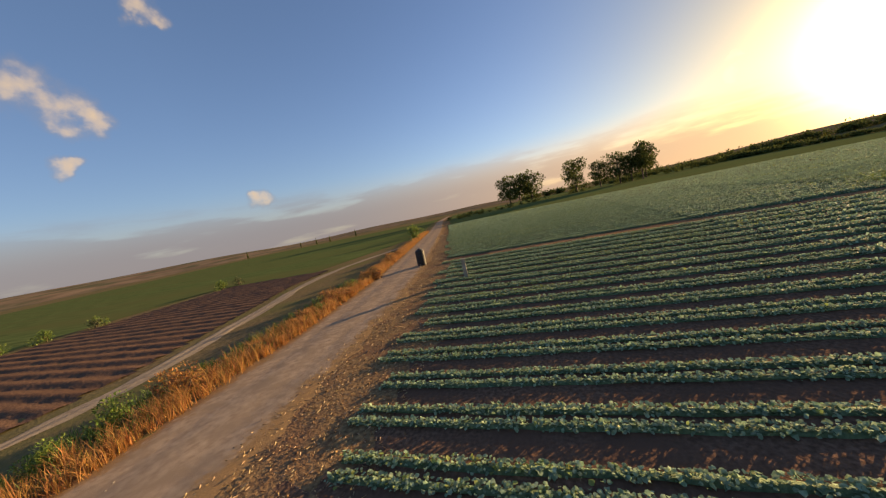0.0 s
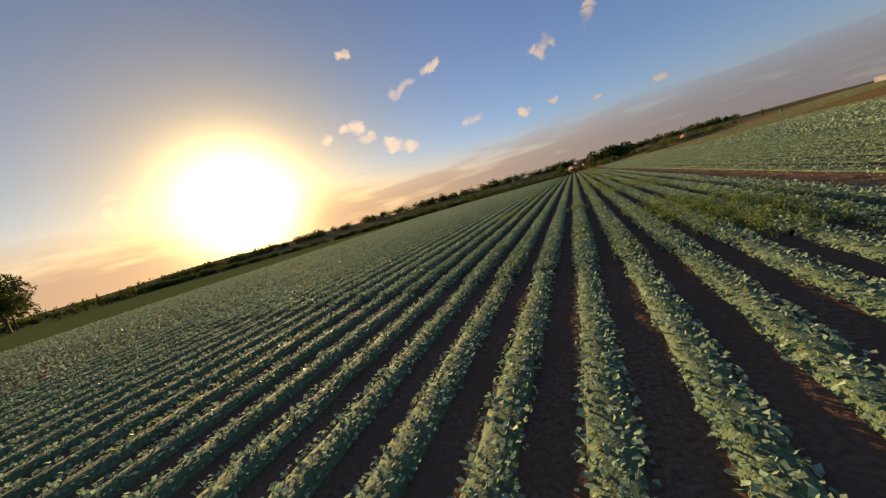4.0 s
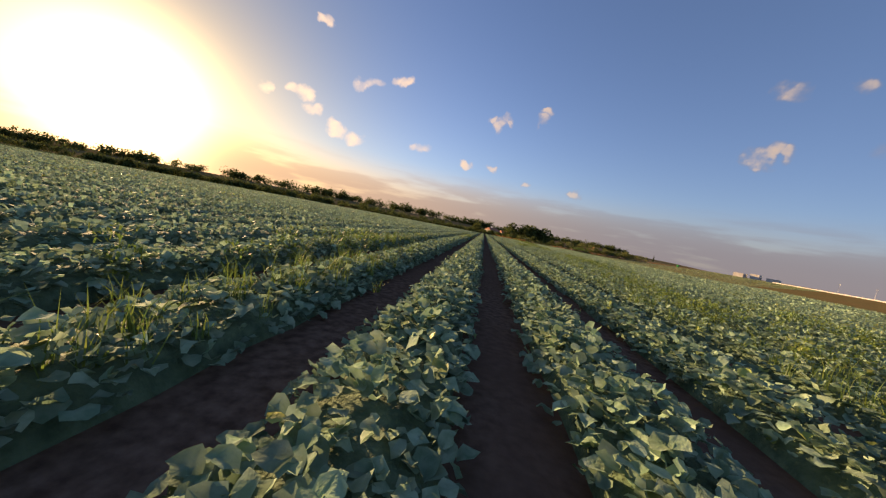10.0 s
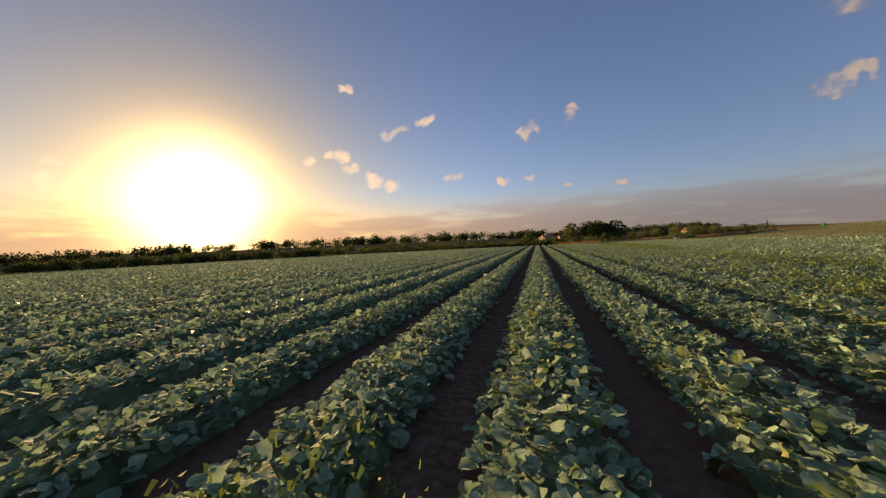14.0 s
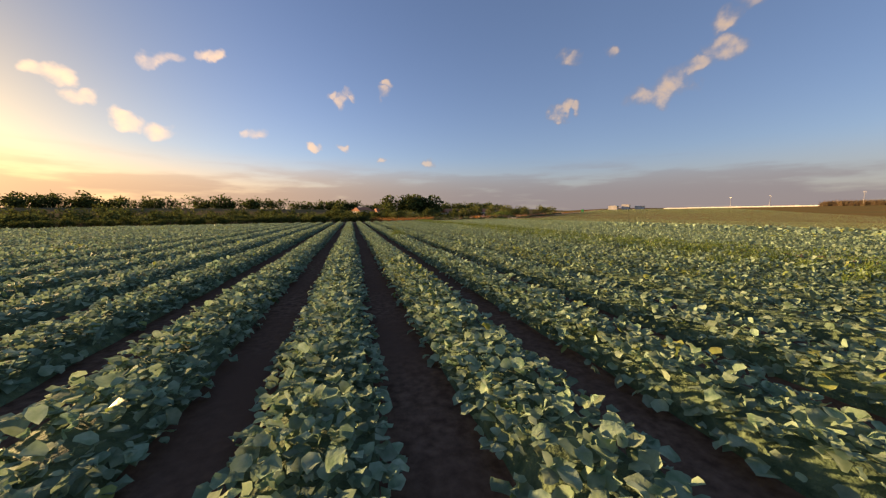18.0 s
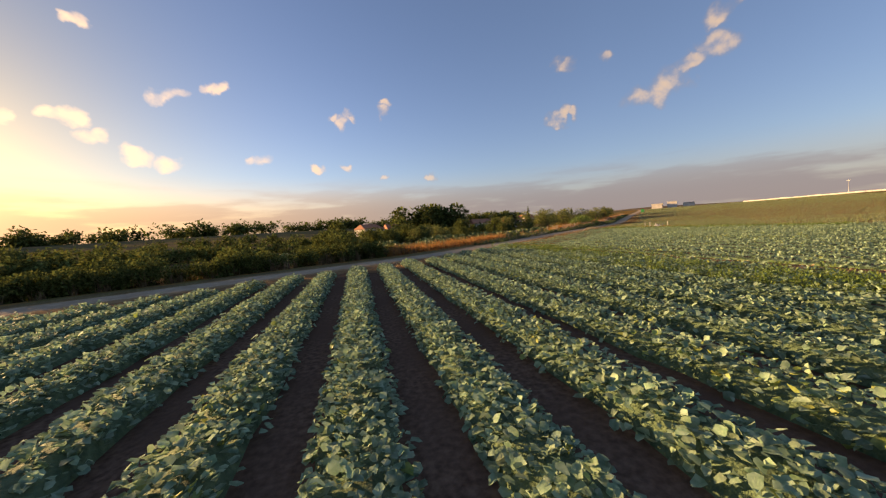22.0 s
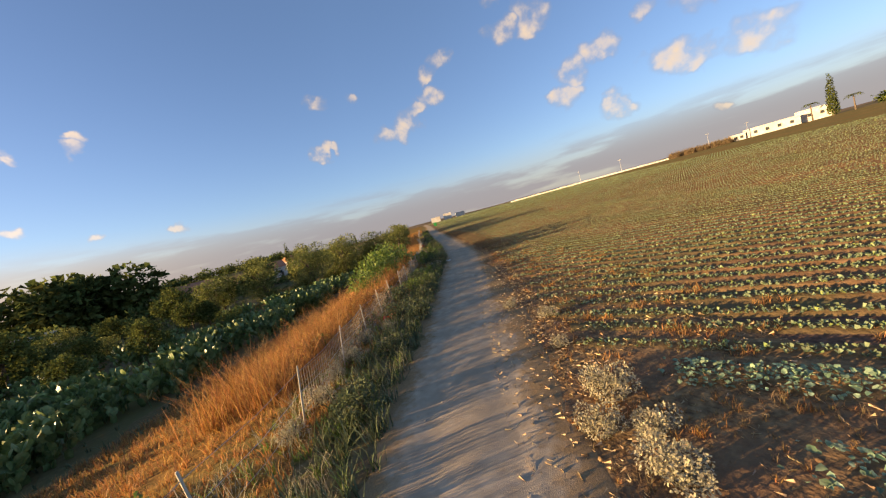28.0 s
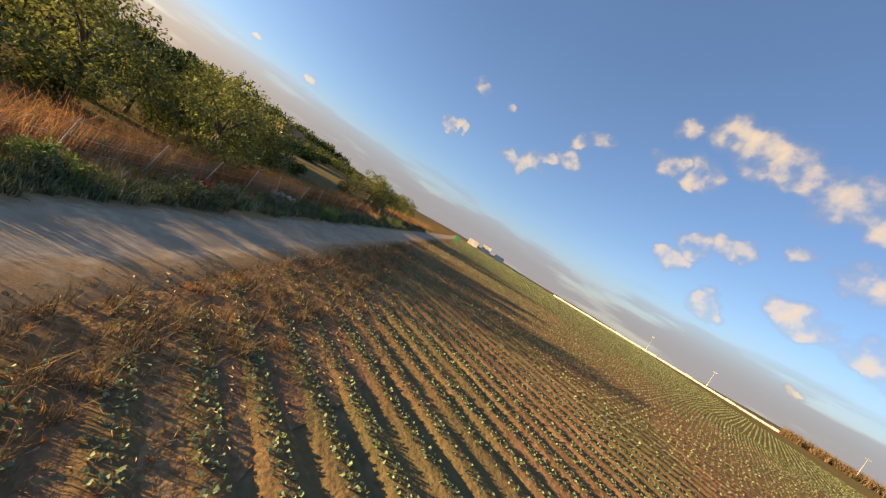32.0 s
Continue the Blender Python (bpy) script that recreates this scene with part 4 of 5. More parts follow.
R = random.Random(5)
# dark hedge at the end of the crop rows
for i in range(95):
    p = along(LINE_B, -150, 7, 6.0, 14.0, 1)[0] if i > 62 else along(LINE_B, -60, 8, 5.6, 11.0, 1)[0]
    place(HEDGE[i % 3], p[0], p[1], R.uniform(0, 6.28), R.uniform(0.40, 0.62) * (0.8 if p[0] < -24 else 1.0))
for q in along(LINE_B, -228, -95, 4.8, 10.0, 48):
    place(HEDGE[R.randrange(3)], q[0], q[1], R.uniform(0, 6.28), R.uniform(0.4, 0.65))
for q in along(LINE_B, -62, 8, 5.2, 8.5, 70):
    place(HEDGE[R.randrange(3)], q[0], q[1], R.uniform(0, 6.28), R.uniform(0.36, 0.56))
# cactus plantation in rows, trees behind
for row in range(6):
    for q in along(LINE_B, 6, 84 - row * 2, (18.0, 20.5, 23.5, 28.0, 33.0, 39.0)[row], (19.5, 22.0, 25.5, 30.0, 35.0, 41.0)[row], (34, 30, 26, 16, 14, 12)[row]):
        place(CACTUS[R.randrange(3)], q[0], q[1], R.uniform(0, 6.28), R.uniform(0.9, 1.3))
for i in range(44):
    q = along(LINE_B, 26, 80, 46, 95, 1)[0]
    place((BROAD + OLIVES)[R.randrange(5)], q[0], q[1], R.uniform(0, 6.28), R.uniform(0.55, 0.95))
for i in range(5):
    q = along(LINE_B, 96, 108, 15, 30, 1)[0]
    place((OLIVES + BROAD[:1])[R.randrange(3)], q[0], q[1], R.uniform(0, 6.28), R.uniform(0.85, 1.25))
for x, y, s in ((80, 347, 1.35), (91, 345, 0.95), (72, 346, 1.25), (86, 355, 1.3), (77, 357, 1.5), (64, 348, 1.3), (58, 354, 1.1), (116, 367, 0.85), (121, 371, 0.8), (127, 376, 0.8), (109, 364, 0.7), (133, 383, 0.8), (141, 390, 0.7)):
    place(OLIVES[R.randrange(2)], x, y, R.uniform(0, 6.28), s)
for x, y, s in ((45.5, 331, 0.62), (40, 327, 0.5)):
    place(BROAD[R.randrange(3)], x, y, R.uniform(0, 6.28), s)
for q in along(LINE_B, 44, 84, 34, 58, 16):
    place((BROAD + OLIVES)[R.randrange(5)], q[0], q[1], R.uniform(0, 6.28), R.uniform(0.48, 0.7))
for q in along(LINE_B, 14, 84, 43, 62, 34):
    place(HEDGE[R.randrange(3)], q[0], q[1], R.uniform(0, 6.28), R.uniform(0.5, 0.8))
for q in along(LINE_B, 66, 118, 19, 32, 46):
    place(HEDGE[R.randrange(3)], q[0], q[1], R.uniform(0, 6.28), R.uniform(0.4, 0.66))
# bank: bushes among dry grass
for x, y, s in ((62, 313.0, 2.35), (65, 315.2, 2.3), (58.8, 310.8, 2.1), (55.4, 308.2, 1.4), (67.5, 316.2, 1.5), (47, 300.5, 0.5), (37, 293.5, 0.55), (34, 294, 0.5), (40, 296.5, 0.5), (31, 290, 0.5), (70, 316, 0.7), (83, 329.5, 0.6), (93, 339, 0.6)):
    place(GREENS[R.randrange(2)], x, y, R.uniform(0, 6.28), s)
for i in range(110):
    q = along(LINE_B, 24, 135, 1.8, 3.5, 1)[0]
    place((SHRUBS + GREENS[:1])[i % 3], q[0], q[1], R.uniform(0, 6.28), R.uniform(0.45, 0.95) * (0.7 if i % 3 == 2 else 1.0))
tufts("dry_grass_bank", along(LINE_B, 9, 110, 3.4, 16.2, 14500), 0.34, 8, DRYGRASS, "tall orange-gold dry grass covering the bank", wide=0.02)
tufts("dry_grass_near_bank", along(LINE_B, 18, 62, 3.4, 16.2, 8500), 0.26, 7, DRYGRASS, "short orange dry grass filling the bank", wide=0.018, fan=1.1)
tufts("dry_grass_far", along(LINE_B, 110, 160, 3.9, 13.8, 2000), 0.4, 9, DRYGRASS, "orange dry grass along the far end of the bank", wide=0.035)
tufts("reed_clump", along(LINE_B, 4, 26, 4.6, 9.0, 700), 1.15, 22, DRYGRASS, "tall rust-coloured dry reeds beside the track", wide=0.03)
tufts("russet_thicket", along(LINE_B, 47, 110, 5.4, 9.0, 2200), 1.55, 18, DRYGRASS, "dense russet dry thicket along the fence", wide=0.02)
tufts("pale_thistles", along(LINE_B, 22, 140, 1.9, 5.0, 1900), 0.5, 11, PALEGRASS, "pale dry thistles along the track", wide=0.012)
tufts("green_undergrowth", along(LINE_B, 20, 120, 2.0, 5.0, 1900, 1.5), 0.36, 13, WEED, "green undergrowth along the track and fence", wide=0.02)
tufts("verge_scrub", along(LINE_B, 16, 125, 1.7, 3.4, 1700), 0.60, 13, SHRUB, "dense grey-green scrub along the edge of the track", wide=0.03)
tufts("orchard_floor_grass", along(LINE_B, 5, 120, 14, 60, 2500), 0.4, 7, SHRUB, "dull green weeds on the orchard floor", wide=0.05)
THISTLE = bush("dry_thistle", 0.6, 0.5, 1800, 0.035, PALEGRASS, "dry grey-white thistle clump on the field edge", seed=81, category="weed")
THISTLE.matrix_basis = Matrix.Translation((44.7, 287.8, 0))
for x, y, s in ((43.7, 287.1, 0.9), (45.2, 288.8, 0.8), (42.9, 286.2, 0.7), (46.6, 289.2, 0.6), (36.2, 283.0, 0.5), (50.2, 291.6, 0.7), (30.6, 282.2, 1.0), (31.6, 283.0, 0.9), (29.6, 281.6, 0.8), (48.8, 297.8, 0.9), (47.4, 296.6, 0.8), (57.6, 304.5, 0.8), (27.6, 280.4, 0.8)):
    place(THISTLE, x, y, R.uniform(0, 6.28), s)

heaps = np.concatenate([along(LINE_B, 26, 100, -6.2, -2.2, 110), along(LINE_B, 40, 62, -7.6, -2.4, 70)])
tufts("straw_clumps", np.repeat(heaps, 12, 0) + rng.normal(0, 0.15, (len(heaps) * 12, 2)), 0.17, 11, DRYGRASS, "tangled clumps of orange dry straw on the field verge", wide=0.013, fan=1.35)
for x, y, s in ((46.2, 288.8, 1.0), (48.1, 290.5, 0.55), (45.4, 288.2, 0.8), (51.2, 293.4, 0.6), (44.2, 295.6, 1.0), (45.3, 296.4, 0.9), (46.4, 297.2, 1.0), (47.6, 298.1, 0.9), (43.0, 294.8, 0.8)):
    place(THISTLE, x, y, R.uniform(0, 6.28), s)
tufts("brown_verge_weeds", along(LINE_B, 8, 130, -5.6, -1.8, 4200), 0.17, 10, BROWNW, "brown dead weeds along the field verge", wide=0.011, fan=1.1)
tufts("dry_verge_grass", along(LINE_B, 8, 130, -6.0, -1.7, 3000), 0.12, 9, DRYGRASS, "short golden dry grass along the field verge", wide=0.012, fan=1.2)
tufts("hedge_brush", along(LINE_B, -110, 9, 4.6, 12.0, 1500), 1.05, 15, BROWNW, "brown dead brush along the hedge", wide=0.05)
ORANGE = [bush("orange_bush", 1.35, 1.15, 1000, 0.11, DRYGRASS, "fluffy orange dry bush in the grass", seed=s) for s in (91, 92)]
for ob, (x, y) in zip(ORANGE, ((52, 303.6), (44, -16.9))):
    ob.matrix_basis = Matrix.Translation((x, y, float(land_z(x, y)[0])))
for x, y in np.concatenate([along(LINE_B, 34, 105, 6.0, 10.5, 24), along(LINE_A, 0, 70, 2.8, 4.6, 26)]):
    place(ORANGE[R.randrange(2)], x, y, R.uniform(0, 6.28), R.uniform(0.45, 0.95))
tufts("tall_brown_weeds", along(LINE_B, 66, 102, -4.8, -2.2, 800), 0.5, 16, BROWNW, "tall brown dead weeds on the field verge", wide=0.014, fan=1.0)
# ---- beside the near track ----
tufts("orange_grass_verge", along(LINE_A, -60, 75, 2.6, 4.6, 3000, 1.2), 0.85, 15, DRYGRASS, "orange dry grass along the sandy track", wide=0.026)
tufts("green_verge", along(LINE_A, 20, 80, 3.4, 6.5, 800), 0.55, 14, WEED, "yellow-green weeds beside the sandy track", wide=0.035)
for x, y, s in ((50.5, -16.2, 0.75), (48, -17.2, 0.6), (57, -14.6, 0.7), (55, -14.9, 0.55), (51.8, -15.6, 0.6), (40, -17.0, 0.55), (26, -20.2, 0.6), (7, -25.5, 0.8), (46, -17.6, 0.7), (53, -16.2, 0.8), (-48, -45, 2.6), (-54, -48, 2.2), (-62, -50, 2.4), (33, -18.4, 0.5), (19, -22, 0.6), (-20, -34, 1.0), (-30, -37, 1.2)):
    place((SHRUBS + GREENS)[R.randrange(4)], x, y, R.uniform(0, 6.28), s)
SIDE = [(90, -14), (60, -20.5), (42, -23), (30, -28), (18, -33.5), (6, -36), (-10, -34.5), (-28, -33.5)]
strip("side_track", SIDE, 0.85, DUST, 0.02, rut=0.04)
side_y = lambda x: line_y(SIDE, x)


def ploughed():
    xs, ys = np.arange(6, 110, 0.28), np.r_[np.arange(-62, -20, 0.6)]
    X, Y = np.meshgrid(xs, ys, indexing="ij")
    Z = 0.03 + 0.045 * np.sin(X * 2 * np.pi / 1.4) + rng.normal(0, 0.016, X.shape)
    n, k = X.shape
    i = (np.arange(n - 1)[:, None] * k + np.arange(k - 1)[None]).ravel()
    V, F = np.stack([X, Y, Z], -1).reshape(-1, 3), np.stack([i, i + k, i + k + 1, i + 1], -1)
    c = V[F].mean(1)
    F = F[c[:, 1] < side_y(c[:, 0]) - 2.4]
    used, inv = np.unique(F, return_inverse=True)
    tagged(new("ploughed_field", mesh_of("ploughed_field", V[used], inv.reshape(F.shape), [SOIL])), "dark ploughed soil in straight furrows", kind="structure")


ploughed()
tagged(sheet("green_field_south", np.arange(-330, 120, 6.0), np.arange(-420, -40, 6.0), CROP_FAR, 0.012, lambda x, y: (y < line_y(SIDE, x) - 6) & (y < line_y(TRACK_A, x) - 6) & ((y < -64) | (x < 4))), "green crop field beyond the ploughed soil", kind="structure")
for i in range(26):
    x = R.uniform(2, 95)
    place(SHRUBS[i % 2] if i % 3 else GREENS[0], x, -63 + R.uniform(-1.5, 1.5), R.uniform(0, 6.28), R.uniform(0.8, 1.5))
for x, y, s in ((-242, 52, 0.95), (-238, 67, 1.05), (-240, 60, 0.85), (-243, 38, 0.8), (-250, -27, 1.0), (-262, 75, 0.8)):
    place(EUCA[R.randrange(3)], x, y, R.uniform(0, 6.28), s)

# ---- distance: treelines, ridge, hamlet ----
def treeline(name, points, count, spread, s0, s1, label):
    """A far belt of trees and bushes in one mesh: lobed crowns down to the ground."""
    P = smooth_line(points, 2.0)
    got = []
    for i in range(count):
        p = P[R.randrange(len(P))]
        x, y, s = p[0] + R.gauss(0, spread), p[1] + R.gauss(0, spread), R.uniform(s0, s1)
        z = float(land_z(x, y)[0])
        lob = np.array([(R.gauss(0, 2.0) * s, R.gauss(0, 2.0) * s, R.uniform(0.5, 4.2) * s, R.uniform(1.6, 2.8) * s) for _ in range(7)])
        n = 210
        k = rng.integers(0, 7, n)
        d = rng.normal(0, 1, (n, 3))
        d /= np.linalg.norm(d, axis=1)[:, None]
        b = lob[k, :3] + d * (lob[k, 3] * rng.uniform(0.5, 1.1, n))[:, None]
        b[:, 2] = np.maximum(b[:, 2], 0.2)
        ln = 0.95 * s * rng.uniform(0.6, 1.4, n)
        v, f = leaves(b + (x, y, z), rng.uniform(0, 6.28, n), rng.normal(0, 0.7, n), ln, ln * 0.8, COARSE, wave=0.08)
        got.append((v, f, np.zeros(len(f), int)))
    V, F, M = join(got)
    tagged(new(name, mesh_of(name, V, F, [FOLIAGE])), label, "treeline", kind="stuff")


treeline("far_treeline", [(-440, -40), (-430, 150), (-360, 300), (-240, 430), (-120, 500), (0, 560), (140, 640), (260, 720)], 330, 8, 0.95, 1.75, "distant dark belt of trees on the horizon")
treeline("hamlet_trees", [(-150, 330), (-60, 352), (20, 380), (100, 430), (170, 520)], 190, 12, 0.5, 0.95, "dark trees and bushes around the hamlet")
treeline("near_hedgerow", [(-240, -60), (-200, -66), (-160, -60), (-250, 20), (-245, 120), (-330, 200)], 60, 5, 0.3, 0.6, "dark hedgerow at the far end of the field")
treeline("west_hedge", [(-232, 153), (-180, 176), (-120, 201), (-70, 223)], 170, 1.2, 0.34, 0.62, "dense dark hedge of bushes along the field end")
treeline("west_hedge_outer", [(-330, 60), (-300, 118), (-232, 158)], 110, 2.0, 0.5, 0.9, "dark hedge and low trees at the field corner")
treeline("hamlet_front_trees", [(-200, 262), (-130, 296), (-60, 320), (0, 342), (34, 362)], 200, 4, 0.4, 0.75, "low dark trees in front of the hamlet")
treeline("field_edge_trees", [(262, 232), (262, 160), (258, 90), (255, 20)], 85, 5, 0.5, 0.9, "green trees along the field edge")
for i in range(14):
    place(FAR[i % 3], 50 + R.gauss(0, 9), 422 + R.gauss(0, 5), R.uniform(0, 6.28), R.uniform(1.3, 1.8))
for x, y, s in ((93, 398, 1.4), (70, 420, 0.7), (247, 245, 1.9), (-236, 92, 0.8), (-234, 97, 0.9), (-234, 101, 0.7), (-233, 106, 0.8), (-232, 111, 0.75), (-232, 116, 0.6), (210, 520, 1.0), (-340, -330, 1.2), (-330, -350, 1.0), (-345, -310, 1.1), (-352, -270, 1.2), (-300, -420, 1.3)):
    place(CYP, x, y, R.uniform(0, 6.28), s)


def ridge():
    """Low hills all round the horizon."""
    n = 240
    a = np.linspace(0, 2 * np.pi, n, endpoint=False)
    prof = 13 + 6 * np.sin(a * 3 + 1) + 4 * np.sin(a * 7 + 2) + 2 * np.sin(a * 17)
    rings = [(900, -2), (1050, 0.55), (1250, 1.0), (1700, 0.9), (2300, 0.1)]
    V = np.concatenate([np.stack([np.cos(a) * r, np.sin(a) * r + 120, np.full(n, -2.0) if k == -2 else prof * k], -1) for r, k in rings])
    i = np.arange(n)
    F = np.concatenate([np.stack([j * n + i, j * n + (i + 1) % n, (j + 1) * n + (i + 1) % n, (j + 1) * n + i], -1) for j in range(len(rings) - 1)])
    tagged(new("distant_hills", mesh_of("distant_hills", V, F, [HILLS])), "low brown and green hills on the horizon", kind="structure")


HILLS = material("hill_scrub", (0.15, 0.11, 0.075), (0.25, 0.18, 0.12), 0.02, 0.95, 0.0, c3=(0.10, 0.10, 0.06), big=60.0, gloss=0.0)
ridge()


# ---- built things ----
def house(name, w, d, h, label, gable=False, windows=3):
    ob = empty(name)
    part("wall", box("wall", WHITE, (w, d, h), (0, 0, h / 2), 0.03), ob)
    if gable:
        bm = bmesh.new()
        vs = [bm.verts.new(v) for v in ((-w / 2 - .4, -d / 2 - .4, h), (w / 2 + .4, -d / 2 - .4, h), (w / 2 + .4, d / 2 + .4, h), (-w / 2 - .4, d / 2 + .4, h), (-w / 2 + .6, 0, h + d * .28), (w / 2 - .6, 0, h + d * .28))]
        for f in ((0, 1, 5, 4), (2, 3, 4, 5), (1, 2, 5), (3, 0, 4), (3, 2, 1, 0)):
            bm.faces.new([vs[i] for i in f])
        part("roof", bm_mesh("roof", bm, ROOF), ob, "red tiled hip roof")
    else:
        part("roof", box("roof", WHITE, (w + 0.3, d + 0.3, 0.45), (0, 0, h + 0.22), 0.04), ob)
    for i in range(windows):
        for sy in (-1, 1):
            x = -w / 2 + w * (i + 0.7) / (windows + 0.4)
            win = part("window", box("window", CONCRETE, (1.3, 0.14, 1.4), (x, sy * (d / 2 + 0.02), h * 0.55), 0.02), ob)
            part("pane", box("pane", GLASS, (1.05, 0.06, 1.15), (x, sy * (d / 2 + 0.085), h * 0.55), 0.0), win)
    part("door", box("door", BARK, (1.0, 0.12, 2.1), (w * 0.33, -(d / 2 + 0.03), 1.05), 0.02), ob)
    return tagged(ob, label, "house")


def put_at(ob, x, y, turn=0.0, dz=0.0):
    ob.matrix_basis = Matrix.Translation((x, y, float(land_z(x, y)[0]) + dz)) @ Matrix.Rotation(radians(turn), 4, "Z")
    return ob


put_at(house("farm_building", 17, 9, 3.4, "long white flat-roofed farm building beside palms", windows=4), 256, 262, 94)
put_at(house("farm_house", 9, 7, 4.8, "white taller block of the farm building", windows=2), 259, 248.5, 94)
put_at(house("farm_shed", 5, 5, 2.4, "small white outbuilding at the field edge", windows=2), 253, 273.5, 94)
for x, y, w, d, h, g, t in ((18, 398, 12, 9, 3.6, True, 20), (33, 404, 14, 8, 3.2, False, -10), (5, 408, 11, 9, 3.6, True, 35), (70, 415, 13, 10, 4.5, True, 12),
                            (100, 432, 12, 10, 4.2, True, -20), (118, 446, 10, 10, 4.0, True, 15)):
    put_at(house("hamlet_house", w, d, h, "pale house among trees on the rise" + (" with a red tiled roof" if g else " with a flat roof"), g, 3), x, y, t)
for x, y, w, d, h in ((296, 500, 13, 9, 4.6), (308, 494, 9, 8, 6.0), (322, 488, 14, 9, 4.2)):
    put_at(house("white_block", w, d, h, "white flat-roofed building at the end of the track", windows=4), x, y, 38)


def boundary_wall():
    ob = empty("boundary_wall")
    y = 301.0
    for i in range(32):
        h = 0.72 + 0.12 * (i % 5 == 0)
        x = 262 - (y - 306) * 0.26
        part("wall_panel", box("wall_panel", WHITE, (0.3, 2.75, h), (0, 0, h / 2), 0.02), ob, m=Matrix.Translation((x, y, float(land_z(x, y)[0]))) @ Matrix.Rotation(radians(14.5), 4, "Z"))
        y += 2.75
    tagged(ob, "long white boundary wall along the field", "wall")


boundary_wall()
tufts("rusty_thicket", np.stack([rng.normal(254, 3, 900), rng.uniform(275, 300, 900)], -1), 2.6, 16, BROWNW, "rust-brown dry thicket at the far field edge", wide=0.12, category="thicket")


def palm(x, y, h):
    ob = empty("palm_tree")
    part("trunk", tubes_mesh("trunk", [[((0, 0, -.3), (.1, 0, h * .5), (.15, 0, h)), (0.28, 0.2, 0.18), 8]], BARK), ob)
    n = 260
    yaw = rng.integers(0, 16, n) * 0.393 + rng.normal(0, 0.05, n)
    u = rng.uniform(0.2, 1, n)
    base = np.stack([.15 + np.cos(yaw) * u * 2.4, np.sin(yaw) * u * 2.4, h + 0.9 * np.sin(u * 2.6) - u * u * 0.9], -1)
    V, F = leaves(base, yaw + rng.choice([-1, 1], n) * 0.9, rng.uniform(-0.9, 0.1, n), np.full(n, 0.8), np.full(n, 0.16), BLADE)
    part("fronds", mesh_of("fronds", V, F, [FOLIAGE]), ob)
    put_at(tagged(ob, "palm tree with drooping fronds by the farm building", "palm tree"), x, y)


palm(246, 251, 6.5)
palm(245, 240, 5.5)


def pole(x, y, h, arm=True):
    ob = empty("utility_pole")
    part("mast", tubes_mesh("mast", [[((0, 0, -.3), (0, 0, h)), (0.14, 0.08), 8]], METAL), ob)
    if arm:
        part("crossarm", box("crossarm", METAL, (0.10, 1.3, 0.10), (0, 0, h - 0.6), 0.01), ob)
        for y2 in (-0.55, 0, 0.55):
            part("insulator", box("insulator", CONCRETE, (0.08, 0.08, 0.22), (0, y2, h - 0.44), 0.02), ob)
    put_at(tagged(ob, "thin grey utility pole at the field edge", "pole", "poles along the field edge"), x, y)


for y in (344, 322, 284, 270, 222, 206, 190, 172, 154, 136):
    pole(250 - (y > 300) * 2, y, 7.5 if y > 260 else 5.0, y > 260)


def container(x, y):
    ob = empty("green_container")
    part("body", box("body", GREENP, (2.6, 1.5, 1.7), (0, 0, 1.05), 0.06, taper=1.04), ob)
    part("lid", box("lid", GREENP, (2.75, 1.65, 0.12), (0, 0, 1.97), 0.04), ob)
    for sx in (-1, 1):
        for sy in (-1, 1):
            part("wheel", box("wheel", BLACK, (0.22, 0.1, 0.24), (sx * 1.0, sy * 0.6, 0.12), 0.05), ob)
    put_at(tagged(ob, "bright green metal waste container beside the track", "container"), x, y, 40)


container(172, 398)


def fence():
    ob = empty("wire_fence")
    P = smooth_line(TRACK_B, 1.0)
    t = np.gradient(P, axis=0)
    t /= np.hypot(*t.T)[:, None]
    Q = P + np.stack([-t[:, 1], t[:, 0]], -1) * np.interp(P[:, 0], [25, 50, 75], [3.3, 4.2, 4.9])[:, None]
    Q = Q[(Q[:, 0] > 22) & (Q[:, 0] < 150)]
    data = tubes_mesh("post", [[((0, 0, -.3), (0, 0, 1.45)), (0.024, 0.022), 6]], PALEPOST)
    tops = []
    for i in range(0, len(Q), 3):
        x, y = Q[i]
        z = float(land_z(x, y)[0])
        m = Matrix.Translation((x, y, z)) @ Euler((R.gauss(0, 0.13), R.gauss(0, 0.13), 0)).to_matrix().to_4x4()
        part("post", data, ob, m=m)
        tops.append([m @ Vector((0, 0, h)) for h in (0.35, 0.8, 1.3)])
    for k in range(3):
        pts = []
        for a, b in zip(tops[:-1], tops[1:]):
            pts += [a[k], (a[k] + b[k]) / 2 - Vector((0, 0, 0.07))]
        part("wire", tubes_mesh("wire", [[[tuple(p) for p in pts], [0.006] * len(pts), 4]], METAL), ob)
    # torn pale netting between some of the posts
    threads = []
    for j, (a, b) in enumerate(zip(tops[:-1], tops[1:])):
        if not 37 < a[0].x < 92 or j % 5 == 3:
            continue
        sag = R.uniform(0.05, 0.3)
        at = lambda u, v: tuple(a[0].lerp(b[0], u).lerp(a[2].lerp(b[2], u), v) - Vector((0, 0, 0.3 * (1 - v) + sag * v * math.sin(u * math.pi))))
        for u in np.linspace(0, 1, 24):
            threads.append([[at(u, v) for v in (0.0, 0.5, 1.0)], [0.005] * 3, 3])
        for v in np.linspace(0, 1, 9):
            threads.append([[at(u, v) for u in (0, 0.25, 0.5, 0.75, 1)], [0.005] * 5, 3])
    tagged(part("netting", tubes_mesh("netting", threads, PALEPOST), ob), "torn pale fence netting", kind="stuff")
    tagged(ob, "sagging wire fence on leaning pale posts", "fence")


